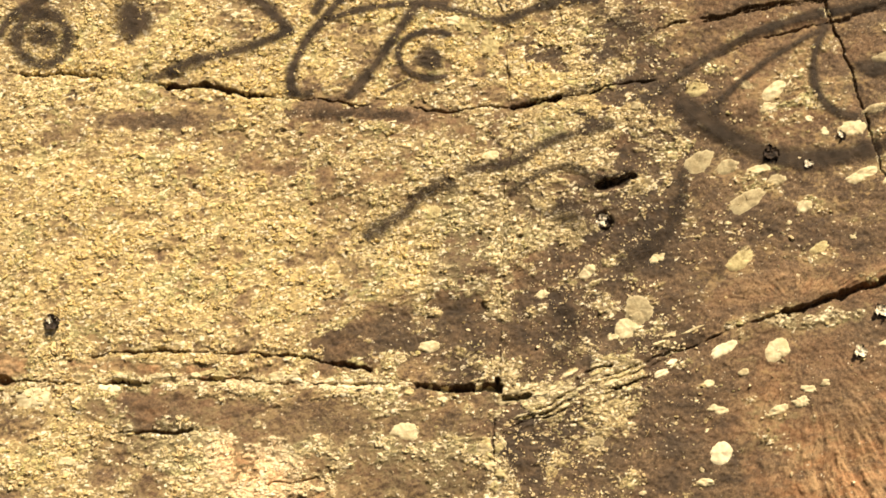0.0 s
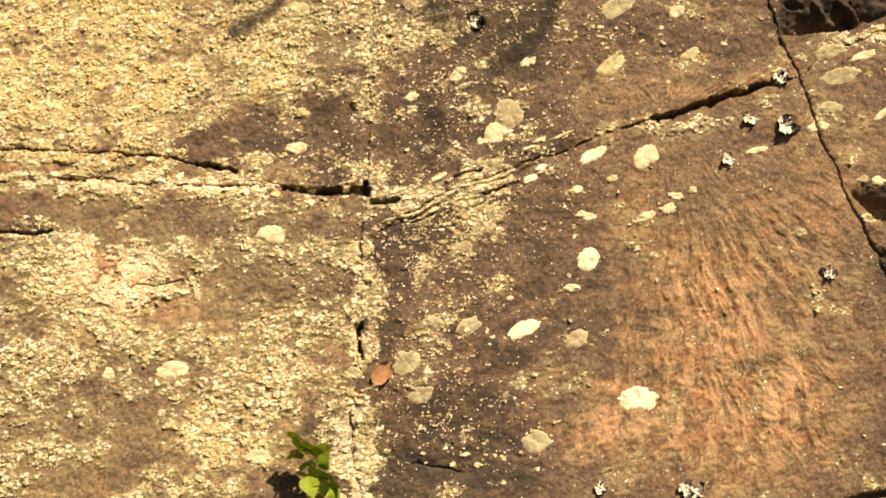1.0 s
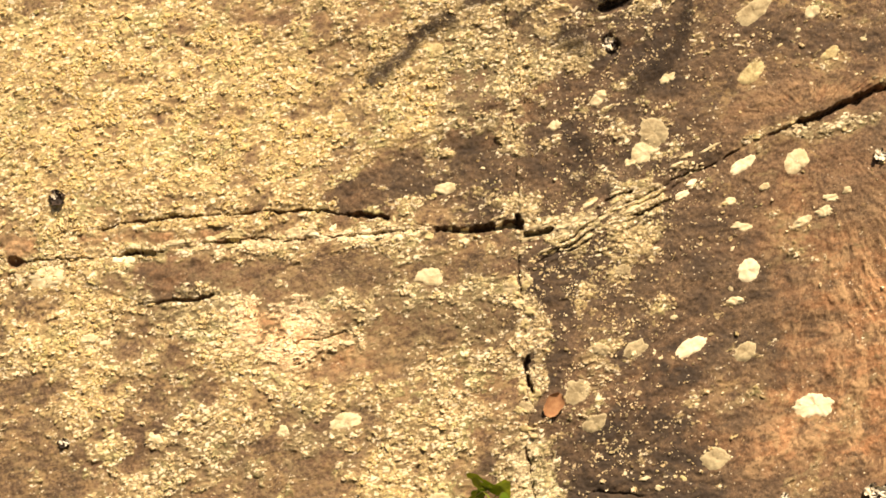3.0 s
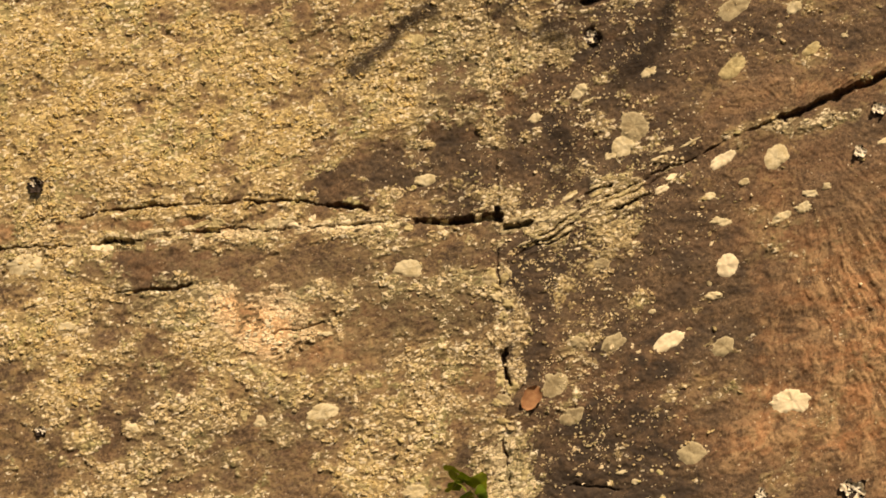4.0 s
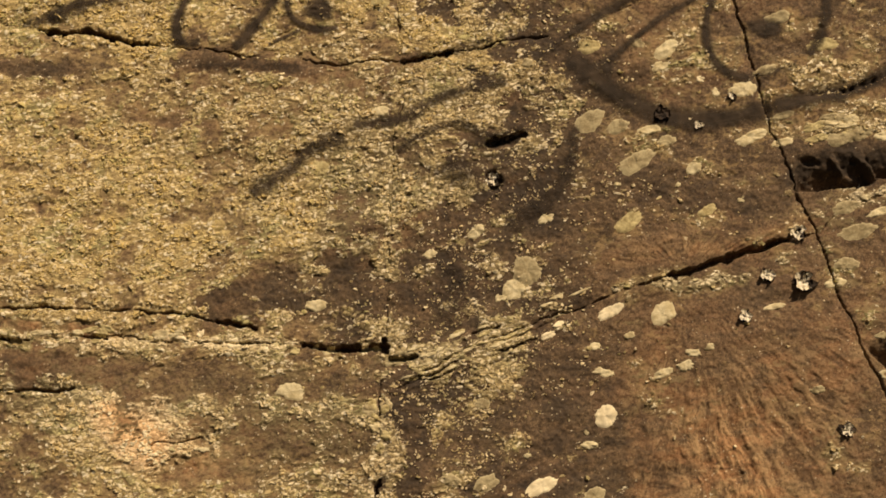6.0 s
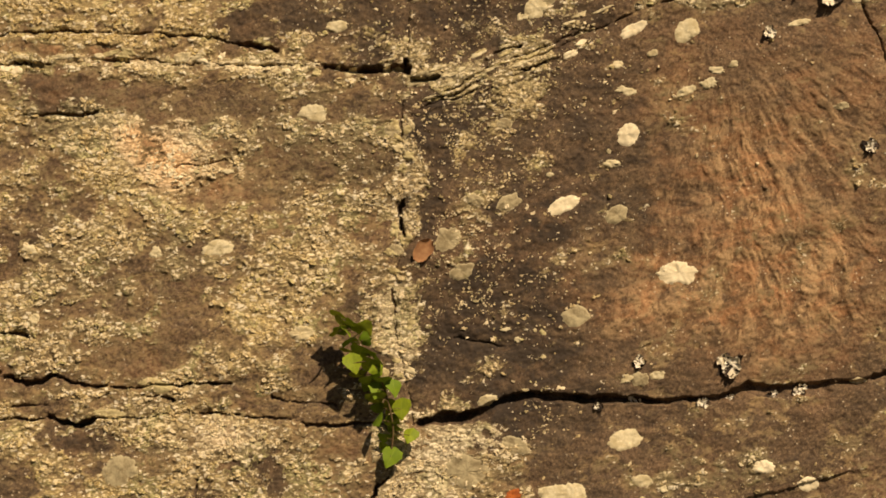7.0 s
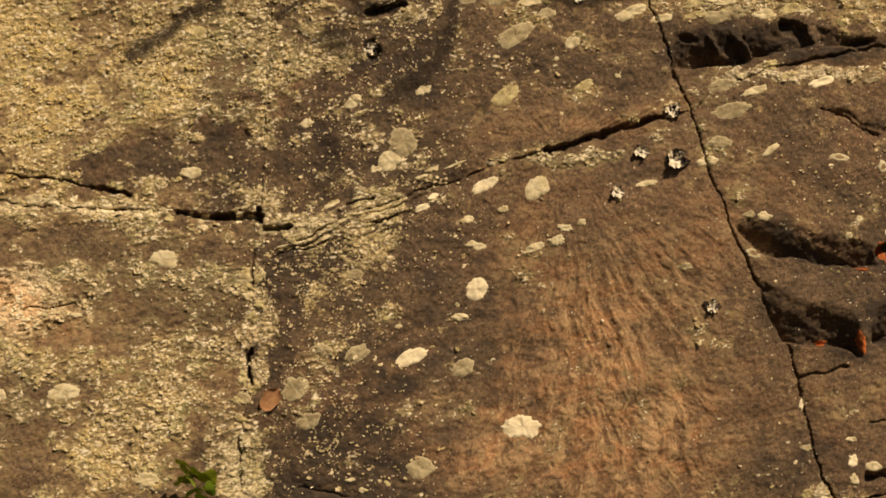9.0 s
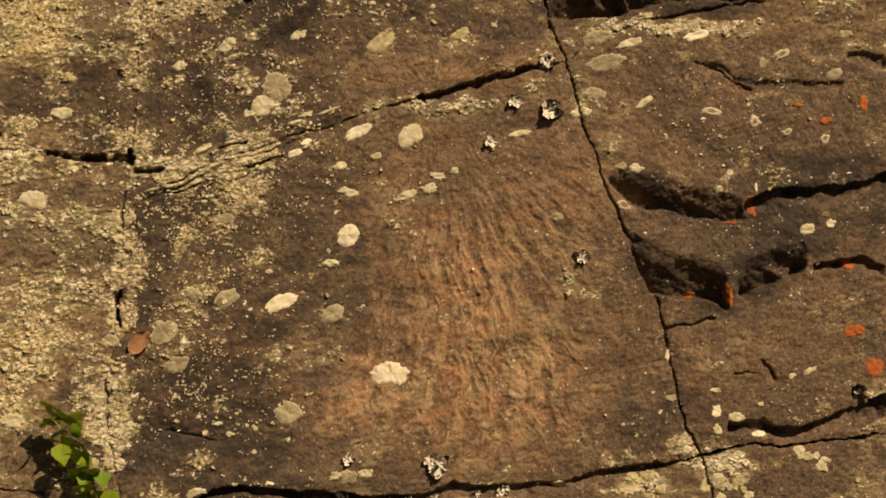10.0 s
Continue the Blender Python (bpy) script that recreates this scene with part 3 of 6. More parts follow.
# cover of the rock: x, z, half-width, half-height, turn, amount
LICHEN_LEFT = [
    (-0.59, 2.28, 0.383, 0.210, 0, 0.70),
    (-0.33, 2.19, 0.219, 0.173, 0, 0.45),
    (-0.47, 2.62, 0.383, 0.100, 0, 0.5),
    (-0.02, 2.60, 0.155, 0.082, 0, 0.45),
    (-0.79, 2.35, 0.228, 0.274, 0, 0.3),
    (-0.50, 1.80, 0.182, 0.146, 0, 0.55),
    (-0.57, 1.96, 0.073, 0.055, 0, 0.2),
    (-0.25, 1.88, 0.050, 0.046, 0, 0.95),
    (-0.10, 1.80, 0.173, 0.109, 0, 0.24),
    (-0.20, 1.75, 0.100, 0.046, 20, 0.3),
    (-0.03, 1.72, 0.100, 0.109, 0, 0.3),
    (-0.56, 1.62, 0.164, 0.036, -10, 0.35),
    (-0.07, 1.61, 0.119, 0.032, 0, 0.3),
]
LICHEN_LOW = [
    (-0.58, 1.27, 0.064, 0.055, 0, -0.4),
    (-0.28, 1.95, 0.228, 0.033, 0, 0.12),
    (-0.31, 1.53, 0.073, 0.035, 0, 0.1),
    (-0.00, 1.35, 0.082, 0.032, 0, 0.15),
    (-0.52, 1.50, 0.119, 0.055, 0, 0.2),
    (-0.16, 1.39, 0.100, 0.036, 0, 0.4),
    (-0.18, 1.50, 0.119, 0.032, 0, 0.35),
    (-0.07, 1.58, 0.100, 0.036, 0, 0.3),
    (-0.03, 1.29, 0.055, 0.046, 0, 0.2),
    (0.18, 1.30, 0.087, 0.078, 0, 0.75),
    (0.21, 1.39, 0.119, 0.023, -15, 0.5),
    (-0.18, 1.36, 0.164, 0.055, 10, 0.35),
    (-0.38, 1.29, 0.137, 0.064, 0, 0.4),
    (-0.02, 1.26, 0.100, 0.055, 0, 0.5),
    (0.34, 1.25, 0.064, 0.046, 0, 0.4),
    (0.61, 1.36, 0.082, 0.036, -20, 0.3),
    (0.42, 1.27, 0.046, 0.023, -25, 0.35),
    (1.02, 1.51, 0.046, 0.027, 0, 0.55),
    (1.15, 1.53, 0.046, 0.023, 0, 0.5),
    (1.29, 1.52, 0.055, 0.036, 0, 0.2),
]
LICHEN_MIDDLE = [
    (0.22, 2.58, 0.100, 0.100, 0, 0.34),
    (0.33, 2.58, 0.073, 0.109, 0, 0.25),
    (0.18, 2.35, 0.119, 0.100, 0, 0.22),
    (0.20, 2.12, 0.082, 0.055, -30, -0.12),
    (0.30, 2.31, 0.082, 0.064, -30, 0.3),
    (0.19, 2.20, 0.082, 0.100, 0, 0.22),
    (0.31, 2.12, 0.073, 0.064, 0, 0.3),
    (-0.01, 2.25, 0.100, 0.073, 0, 0.25),
    (-0.00, 2.12, 0.109, 0.073, 0, 0.12),
    (0.24, 1.95, 0.082, 0.119, 20, 0.25),
    (0.36, 2.00, 0.100, 0.046, -20, 0.25),
    (0.13, 1.84, 0.026, 0.109, 0, 0.45),
    (0.12, 1.63, 0.036, 0.055, 0, 0.45),
    (0.12, 1.53, 0.032, 0.055, 0, 0.45),
    (0.21, 1.72, 0.073, 0.100, 30, 0.2),
    (0.26, 1.90, 0.091, 0.064, -20, 0.28),
]
LICHEN_RIGHT = [
    (0.54, 2.54, 0.119, 0.064, -30, 0.15),
    (0.60, 2.38, 0.173, 0.036, 0, 0.28),
    (0.67, 2.13, 0.128, 0.018, -17, 0.75),
    (0.48, 1.99, 0.073, 0.036, -20, 0.12),
    (0.92, 2.25, 0.082, 0.029, -12, 0.5),
    (0.89, 2.18, 0.064, 0.032, 0, 0.3),
    (1.02, 2.28, 0.137, 0.016, -12, 0.55),
    (1.08, 2.29, 0.064, 0.013, -10, 0.4),
    (1.30, 1.95, 0.100, 0.027, 0, 0.08),
    (1.23, 2.22, 0.082, 0.027, 0, 0.1),
    (1.09, 1.59, 0.018, 0.027, 0, 0.4),
    (1.31, 1.64, 0.036, 0.018, 0, 0.3),
    (0.90, 2.40, 0.100, 0.029, -10, 0.35),
    (0.88, 2.59, 0.073, 0.055, -20, 0.2),
]
OCHRE = [
    (0.70, 1.80, 0.119, 0.173, 0, 0.9),
    (0.62, 1.63, 0.192, 0.045, -8, 0.95),
    (0.58, 1.78, 0.080, 0.110, 0, 0.15),
    (0.35, 1.66, 0.137, 0.064, -10, 0.22),
    (0.55, 1.71, 0.046, 0.027, 0, 0.4),
    (0.67, 2.19, 0.137, 0.015, -15, 0.6),
    (-0.67, 2.02, 0.082, 0.020, 5, 0.9),
    (-0.40, 2.02, 0.201, 0.011, 0, 0.75),
    (-0.52, 1.96, 0.064, 0.020, 10, 0.5),
    (-0.27, 1.89, 0.064, 0.036, 0, 0.45),
    (-0.25, 1.88, 0.070, 0.060, 0, 0.9),
    (-0.19, 1.80, 0.055, 0.046, 0, 0.45),
    (-0.31, 1.53, 0.082, 0.046, 0, 0.3),
    (0.01, 1.35, 0.064, 0.032, -10, 0.5),
    (-0.16, 1.39, 0.055, 0.018, 0, 0.4),
    (-0.57, 1.46, 0.055, 0.032, 0, 0.45),
    (0.13, 2.20, 0.082, 0.023, -35, 0.3),
]
OCHRE_RIGHT = [
    (0.97, 2.08, 0.109, 0.055, 0, 0.25),
    (1.11, 1.73, 0.128, 0.064, 0, 0.3),
    (1.23, 2.33, 0.146, 0.036, -10, 0.25),
    (-0.49, 2.14, 0.237, 0.146, 0, 0.25),
    (-0.07, 2.42, 0.237, 0.055, 0, 0.25),
    (0.22, 2.53, 0.073, 0.046, 0, 0.35),
    (0.86, 2.47, 0.082, 0.027, -20, 0.4),
    (0.51, 2.55, 0.064, 0.036, -35, 0.35),
    (0.83, 1.88, 0.109, 0.164, 0, 0.25),
]
DARK = [
    (-0.12, 2.06, 0.100, 0.024, -5, 0.45),
    (0.29, 2.26, 0.150, 0.120, -20, 0.60),
    (0.32, 2.50, 0.110, 0.110, -20, 0.45),
    (0.40, 2.08, 0.120, 0.050, -20, 0.25),
    (0.30, 1.97, 0.130, 0.100, -20, 0.25),
    (0.30, 1.50, 0.150, 0.060, 0, 0.30),
    (0.30, 1.72, 0.110, 0.130, 0, 0.22),
    (0.06, 2.09, 0.073, 0.055, -25, 0.6),
    (0.22, 2.09, 0.046, 0.046, 0, 0.6),
    (0.19, 2.39, 0.073, 0.018, -25, 0.2),
    (0.18, 2.61, 0.064, 0.027, -20, 0.55),
    (0.31, 2.63, 0.064, 0.073, 0, 0.8),
    (0.35, 2.53, 0.064, 0.046, 0, 0.5),
    (-0.33, 2.33, 0.036, 0.013, 0, 0.45),
    (-0.26, 1.95, 0.210, 0.024, 0, 0.05),
    (-0.23, 2.37, 0.041, 0.009, 0, 0.35),
    (-0.13, 2.47, 0.128, 0.015, 3, 0.5),
    (-0.64, 2.50, 0.109, 0.013, 0, 0.4),
    (-0.46, 2.45, 0.073, 0.018, 0, 0.35),
]
DARK_LOW = [
    (0.18, 1.91, 0.055, 0.055, 0, 0.6),
    (0.14, 1.78, 0.027, 0.055, 0, 0.6),
    (0.31, 1.72, 0.055, 0.055, 0, 0.45),
    (0.22, 1.51, 0.119, 0.050, 0, 0.75),
    (0.30, 1.63, 0.082, 0.036, 0, 0.35),
    (0.19, 1.61, 0.082, 0.046, 0, 0.45),
    (-0.46, 1.94, 0.055, 0.018, 8, 0.4),
    (0.35, 1.43, 0.146, 0.036, -5, 0.4),
    (0.28, 1.55, 0.082, 0.036, 0, 0.35),
    (0.41, 1.31, 0.082, 0.027, 0, 0.3),
    (-0.55, 1.67, 0.100, 0.027, -15, 0.4),
    (-0.58, 1.25, 0.055, 0.036, 0, 0.6),
    (-0.10, 1.34, 0.046, 0.036, 0, 0.45),
    (-0.21, 1.29, 0.055, 0.036, 0, 0.4),
    (0.44, 1.88, 0.064, 0.082, 0, 0.3),
    (0.51, 1.80, 0.055, 0.046, 0, 0.35),
    (-0.40, 1.39, 0.055, 0.020, 0, 0.5),
]
# patches over the hollows paint their shade on; the others are dark stone
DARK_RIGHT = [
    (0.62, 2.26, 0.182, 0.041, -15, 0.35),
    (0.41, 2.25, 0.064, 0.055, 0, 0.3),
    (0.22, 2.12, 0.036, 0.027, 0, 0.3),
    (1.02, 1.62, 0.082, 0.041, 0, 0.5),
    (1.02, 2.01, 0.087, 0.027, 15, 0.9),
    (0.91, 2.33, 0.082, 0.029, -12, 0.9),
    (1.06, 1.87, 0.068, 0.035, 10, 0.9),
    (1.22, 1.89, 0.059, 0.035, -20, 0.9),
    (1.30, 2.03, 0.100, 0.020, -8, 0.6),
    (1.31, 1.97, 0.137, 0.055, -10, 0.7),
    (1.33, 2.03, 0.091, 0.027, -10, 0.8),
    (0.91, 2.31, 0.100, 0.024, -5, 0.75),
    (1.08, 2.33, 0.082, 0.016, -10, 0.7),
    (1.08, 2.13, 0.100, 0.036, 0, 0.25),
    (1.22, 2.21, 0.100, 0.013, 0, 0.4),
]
PALE = [
    (-0.25, 1.89, 0.052, 0.046, 0, 1.2),
    (-0.32, 2.00, 0.119, 0.008, 0, 0.5),
    (-0.15, 2.00, 0.082, 0.008, 3, 0.5),
    (0.12, 1.84, 0.009, 0.109, 0, 0.3),
    (0.11, 1.63, 0.016, 0.046, 0, 0.4),
    (0.12, 1.52, 0.016, 0.050, 0, 0.5),
    (0.18, 1.31, 0.073, 0.082, 0, 0.4),
    (0.21, 1.39, 0.109, 0.016, -15, 0.6),
    (1.02, 1.52, 0.036, 0.020, 0, 1.0),
    (1.15, 1.53, 0.041, 0.020, 0, 0.9),
    (0.66, 2.14, 0.119, 0.009, -17, 0.45),
    (0.92, 2.26, 0.082, 0.020, -12, 0.7),
    (1.02, 2.28, 0.128, 0.011, -12, 0.5),
    (1.08, 1.59, 0.015, 0.026, 0, 0.7),
    (-0.17, 1.39, 0.046, 0.018, 0, 0.6),
    (0.23, 2.00, 0.055, 0.008, -20, 0.5),
]
SPECKS = [
    (0.25, 1.99, 0.140, 0.090, -20, 0.75),
    (0.23, 1.84, 0.090, 0.090, 0, 0.7),
    (0.29, 2.20, 0.150, 0.110, -20, 0.6),
    (0.30, 2.48, 0.110, 0.110, -20, 0.6),
    (0.26, 1.63, 0.100, 0.060, 0, 0.3),
    (0.19, 1.58, 0.073, 0.041, 0, 0.8),
    (0.20, 1.72, 0.036, 0.055, 0, 0.7),
    (0.36, 1.44, 0.046, 0.027, 0, 0.6),
    (0.51, 1.97, 0.064, 0.018, -10, 0.6),
    (0.36, 2.05, 0.082, 0.027, -20, 0.8),
    (0.53, 2.26, 0.109, 0.046, 0, 0.25),
    (1.17, 2.13, 0.128, 0.046, 0, 0.2),
    (0.36, 2.63, 0.036, 0.055, 0, 0.6),
    (0.34, 2.26, 0.055, 0.046, 0, 0.4),
    (0.65, 1.29, 0.128, 0.046, 0, 0.25),
    (1.30, 1.64, 0.036, 0.018, 0, 0.5),
]
# where the crust is thicker, and where it leaves the stone bare
CRUST_LOW = [
    (-0.59, 1.84, 0.066, 0.103, 0, 0.3),
    (-0.61, 1.73, 0.047, 0.056, 0, 0.25),
    (-0.43, 1.87, 0.094, 0.026, 15, 0.25),
    (-0.27, 1.89, 0.052, 0.042, 0, 0.35),
    (-0.23, 1.76, 0.056, 0.021, 20, 0.22),
    (0.05, 1.80, 0.042, 0.019, 0, 0.25),
    (0.04, 1.69, 0.066, 0.015, 35, 0.25),
    (-0.11, 1.66, 0.085, 0.013, 5, 0.2),
    (-0.09, 1.59, 0.085, 0.023, 0, 0.28),
    (-0.50, 1.61, 0.103, 0.013, -25, 0.28),
    (-0.41, 1.54, 0.042, 0.033, 0, 0.22),
    (-0.18, 1.48, 0.066, 0.017, 0, 0.2),
    (-0.27, 1.47, 0.056, 0.015, 0, 0.25),
    (-0.04, 1.92, 0.056, 0.021, 0, 0.12),
    (-0.48, 1.91, 0.085, 0.019, 15, 0.12),
    (0.11, 1.59, 0.026, 0.066, 0, 0.35),
    (0.13, 1.84, 0.019, 0.075, 0, 0.25),
    (-0.17, 1.38, 0.085, 0.028, 0, 0.15),
    (-0.32, 1.42, 0.056, 0.028, 0, 0.2),
    (-0.40, 1.34, 0.056, 0.028, 0, 0.25),
    (0.23, 1.37, 0.085, 0.042, 0, 0.3),
    (0.51, 1.34, 0.056, 0.019, 0, 0.15),
    (-0.31, 1.95, 0.273, 0.021, 2, -0.3),
    (-0.19, 1.80, 0.056, 0.030, 10, -0.28),
    (-0.55, 1.64, 0.094, 0.015, -22, -0.35),
    (-0.23, 1.58, 0.085, 0.032, 0, -0.25),
    (-0.30, 1.52, 0.042, 0.017, 0, -0.3),
    (-0.51, 1.84, 0.024, 0.017, 0, -0.3),
    (-0.37, 1.68, 0.066, 0.026, 10, -0.12),
    (-0.08, 1.81, 0.056, 0.038, 0, -0.1),
    (-0.52, 1.47, 0.066, 0.021, 0, -0.25),
    (0.02, 1.36, 0.056, 0.030, 0, -0.28),
    (-0.41, 1.42, 0.066, 0.013, 0, -0.2),
    (-0.04, 1.44, 0.056, 0.021, 0, -0.2),
    (-0.57, 1.38, 0.056, 0.056, 0, -0.12),
    (0.16, 1.86, 0.028, 0.066, 0, -0.35),
    (0.17, 1.76, 0.023, 0.052, 0, -0.3),
    (0.18, 1.60, 0.042, 0.038, 0, -0.3),
]
CRUST_MIDDLE = [
    (-0.13, 2.15, 0.061, 0.052, 0, 0.1),
    (0.02, 2.18, 0.085, 0.075, 0, -0.1),
    (-0.11, 2.07, 0.061, 0.024, 5, -0.3),
    (0.06, 2.04, 0.056, 0.039, -15, -0.22),
    (0.21, 2.10, 0.045, 0.038, 0, -0.4),
    (0.24, 2.21, 0.089, 0.016, -28, -0.45),
    (-0.22, 2.02, 0.132, 0.009, 0, -0.3),
    (-0.44, 2.02, 0.113, 0.009, 0, -0.3),
    (0.18, 2.14, 0.056, 0.009, -18, 0.3),
    (0.14, 2.30, 0.021, 0.033, 0, 0.25),
    (0.28, 2.20, 0.024, 0.011, -20, 0.4),
    (0.25, 1.93, 0.042, 0.039, 0, 0.22),
    (0.26, 2.00, 0.103, 0.019, -15, 0.18),
    (0.32, 2.12, 0.038, 0.038, -40, 0.1),
    (-0.02, 2.27, 0.033, 0.017, 0, 0.2),
    (-0.09, 2.09, 0.028, 0.013, 0, 0.2),
    (0.40, 2.21, 0.085, 0.056, -30, -0.1),
    (-0.31, 2.14, 0.028, 0.011, -30, -0.4),
    (-0.23, 2.20, 0.024, 0.013, -10, -0.4),
    (-0.30, 2.07, 0.019, 0.009, -50, -0.35),
    (-0.21, 2.10, 0.038, 0.009, 0, -0.2),
    (-0.32, 2.21, 0.019, 0.009, 0, -0.3),
    (-0.47, 2.03, 0.075, 0.011, 0, 0.15),
]
CRUST_TOP = [
    (0.90, 2.405, 0.080, 0.018, -8, 0.35),
    (1.09, 2.405, 0.070, 0.026, -8, 0.45),
    (0.66, 2.56, 0.180, 0.110, 0, 0.08),
    (0.66, 1.36, 0.100, 0.040, 0, 0.24),
    (0.35, 1.41, 0.060, 0.020, 0, 0.20),
    (0.74, 1.33, 0.060, 0.030, 0, 0.20),
    (0.26, 2.30, 0.110, 0.090, -20, 0.10),
    (0.02, 2.24, 0.080, 0.090, 0, 0.16),
    (-0.10, 1.86, 0.120, 0.050, 0, -0.10),
    (0.24, 2.27, 0.130, 0.110, -20, 0.12),
    (0.24, 2.02, 0.110, 0.050, -20, 0.10),
    (0.30, 2.50, 0.100, 0.100, 0, 0.12),
    (-0.06, 2.39, 0.150, 0.080, 0, 0.14),
    (0.28, 1.98, 0.170, 0.130, 0, -0.04),
    (0.30, 1.52, 0.150, 0.070, 0, -0.12),
    (-0.45, 1.42, 0.160, 0.120, 0, 0.10),
    (0.21, 2.62, 0.070, 0.052, 0, 0.25),
    (0.18, 2.59, 0.052, 0.017, -10, -0.45),
    (-0.49, 2.45, 0.056, 0.013, 0, -0.35),
    (-0.38, 2.46, 0.056, 0.011, -10, -0.3),
    (-0.12, 2.47, 0.085, 0.010, 3, -0.4),
    (-0.46, 2.54, 0.085, 0.009, 8, -0.25),
    (0.34, 2.58, 0.047, 0.066, 0, -0.1),
    (0.02, 2.62, 0.085, 0.047, 0, 0.15),
    (0.17, 2.43, 0.047, 0.011, -20, 0.15),
    (0.18, 2.37, 0.056, 0.019, -10, 0.15),
    (0.16, 2.30, 0.026, 0.017, 0, 0.3),
    (0.22, 2.35, 0.047, 0.019, -10, 0.2),
    (-0.28, 2.37, 0.038, 0.009, 0, -0.3),
    (-0.60, 2.22, 0.047, 0.009, -10, -0.2),
    (-0.35, 2.30, 0.056, 0.011, 10, -0.2),
]
# where the crust is yellow, not olive
YELLOW = [
    (1.09, 2.41, 0.080, 0.040, 0, 0.8),
    (-0.58, 1.80, 0.090, 0.130, 0, 0.7),
    (-0.10, 1.59, 0.110, 0.040, 0, 0.5),
    (-0.50, 2.28, 0.36, 0.20, 0, 0.9),
    (-0.20, 2.16, 0.15, 0.09, 0, 0.7),
    (-0.45, 2.60, 0.36, 0.09, 0, 0.8),
    (-0.03, 2.58, 0.14, 0.08, 0, 0.8),
    (0.22, 2.55, 0.10, 0.06, 0, 0.7),
    (0.20, 2.33, 0.06, 0.05, 0, 0.5),
    (-0.20, 1.75, 0.12, 0.05, 20, 0.6),
    (-0.27, 1.88, 0.08, 0.06, 0, 0.6),
    (-0.35, 1.30, 0.16, 0.08, 0, 0.6),
    (0.24, 1.98, 0.08, 0.06, 0, 0.45),
    (0.24, 1.85, 0.07, 0.06, 0, 0.45),
]
# where it is grey-green and thin
OLIVE = [
    (0.66, 1.36, 0.110, 0.050, 0, 0.8),
    (-0.28, 1.95, 0.250, 0.035, 0, 0.5),
    (0.02, 2.22, 0.110, 0.120, 0, 0.9),
    (-0.02, 1.90, 0.110, 0.050, 0, 0.7),
    (0.24, 2.00, 0.110, 0.080, -20, 0.6),
    (-0.40, 1.92, 0.120, 0.040, 10, 0.6),
    (-0.34, 1.68, 0.100, 0.070, 0, 0.5),
    (0.30, 2.30, 0.110, 0.120, -20, 0.6),
    (0.68, 2.14, 0.130, 0.016, -17, 0.8),
    (0.90, 2.20, 0.080, 0.040, -12, 0.7),
]
# the middle from which the ribs of the rusty field spread
FAN = (0.610, 2.140)


COVER_X, COVER_Z = GX + 0.17 * fractal(GX, GZ, 5, 6, 0.62, 21), GZ + 0.14 * fractal(GX, GZ, 5, 6, 0.62, 22)


def cover(base, *lists):
    """A soft cover from patches, with ragged edges."""
    out, wx, wz = base, COVER_X, COVER_Z
    for rows in lists:
        for x, z, rx, rz, turn, amount in rows:
            c, s = math.cos(radians(turn)), math.sin(radians(turn))
            k = min(1.0, min(rx, rz) / 0.07)
            ux, uz = GX + k * (wx - GX) - x, GZ + k * (wz - GZ) - z
            u, v = ux * c - uz * s, ux * s + uz * c
            out = out + amount * np.exp(-np.maximum((u / rx) ** 2 + (v / rz) ** 2 - 0.15, 0) * 0.75)
    return out


def line_at(points, value, axis):
    p = np.array(sorted(points, key=lambda q: q[axis]))
    return np.interp(value, p[:, axis], p[:, 1 - axis])


left_of = line_at(LINE_CENTRE, GZ, 1) - GX
right_of = GX - line_at(LINE_RIGHT, GZ, 1)
lichen_cover = cover(np.where(left_of > 0, 0.29 + 0.06 * (GZ > line_at(LINE_MID, GX, 0)), np.clip(0.38 + left_of * 0.62, 0.06, 0.40) + np.where(right_of > 0, -0.02, 0) + 0.10 * (GZ > line_at(LINE_MID, GX, 0))) + 0.16 * fractal(GX, GZ, 16, 4, 0.6, 31), *([(*r[:5], 0.55 * r[5]) for r in rows] for rows in (LICHEN_LEFT, LICHEN_LOW, LICHEN_MIDDLE, LICHEN_RIGHT)), [(*r[:5], 1.5 * r[5]) for r in CRUST_LOW], CRUST_MIDDLE, CRUST_TOP)
ochre_cover = np.clip(cover(np.zeros_like(GX), OCHRE, OCHRE_RIGHT), 0, 1)
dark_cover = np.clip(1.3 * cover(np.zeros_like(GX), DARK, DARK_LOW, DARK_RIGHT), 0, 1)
for joint, reach, amount in ((LINE_MID[:14], 0.020, 0.45), (LINE_CENTRE, 0.014, 0.35), (LINE_LOW[:16], 0.014, 0.25), (LINE_MID[20:27], 0.018, 0.35)):
    part_of = near(joint, 0.08)
    away, _ = distance(joint, part_of)
    lichen_cover[part_of] += amount * np.exp(-((away / reach) ** 2)) * lattice(GX[part_of] * 30, GZ[part_of] * 30, 33)
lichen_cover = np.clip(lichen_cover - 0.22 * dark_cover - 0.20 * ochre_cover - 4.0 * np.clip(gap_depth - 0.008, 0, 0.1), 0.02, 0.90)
pale_cover = np.clip(cover(np.zeros_like(GX), PALE), 0, 1)
speck_cover = np.clip(cover(np.zeros_like(GX), SPECKS), 0, 1)
olive_cover = np.clip(cover(np.zeros_like(GX), OLIVE), 0, 1)
yellow_cover = np.clip(cover(np.full_like(GX, 0.08), YELLOW), 0, 1)
lichen_cover = np.clip(lichen_cover + 0.16 * pale_cover * (gap_depth < 0.006), 0.02, 0.70)
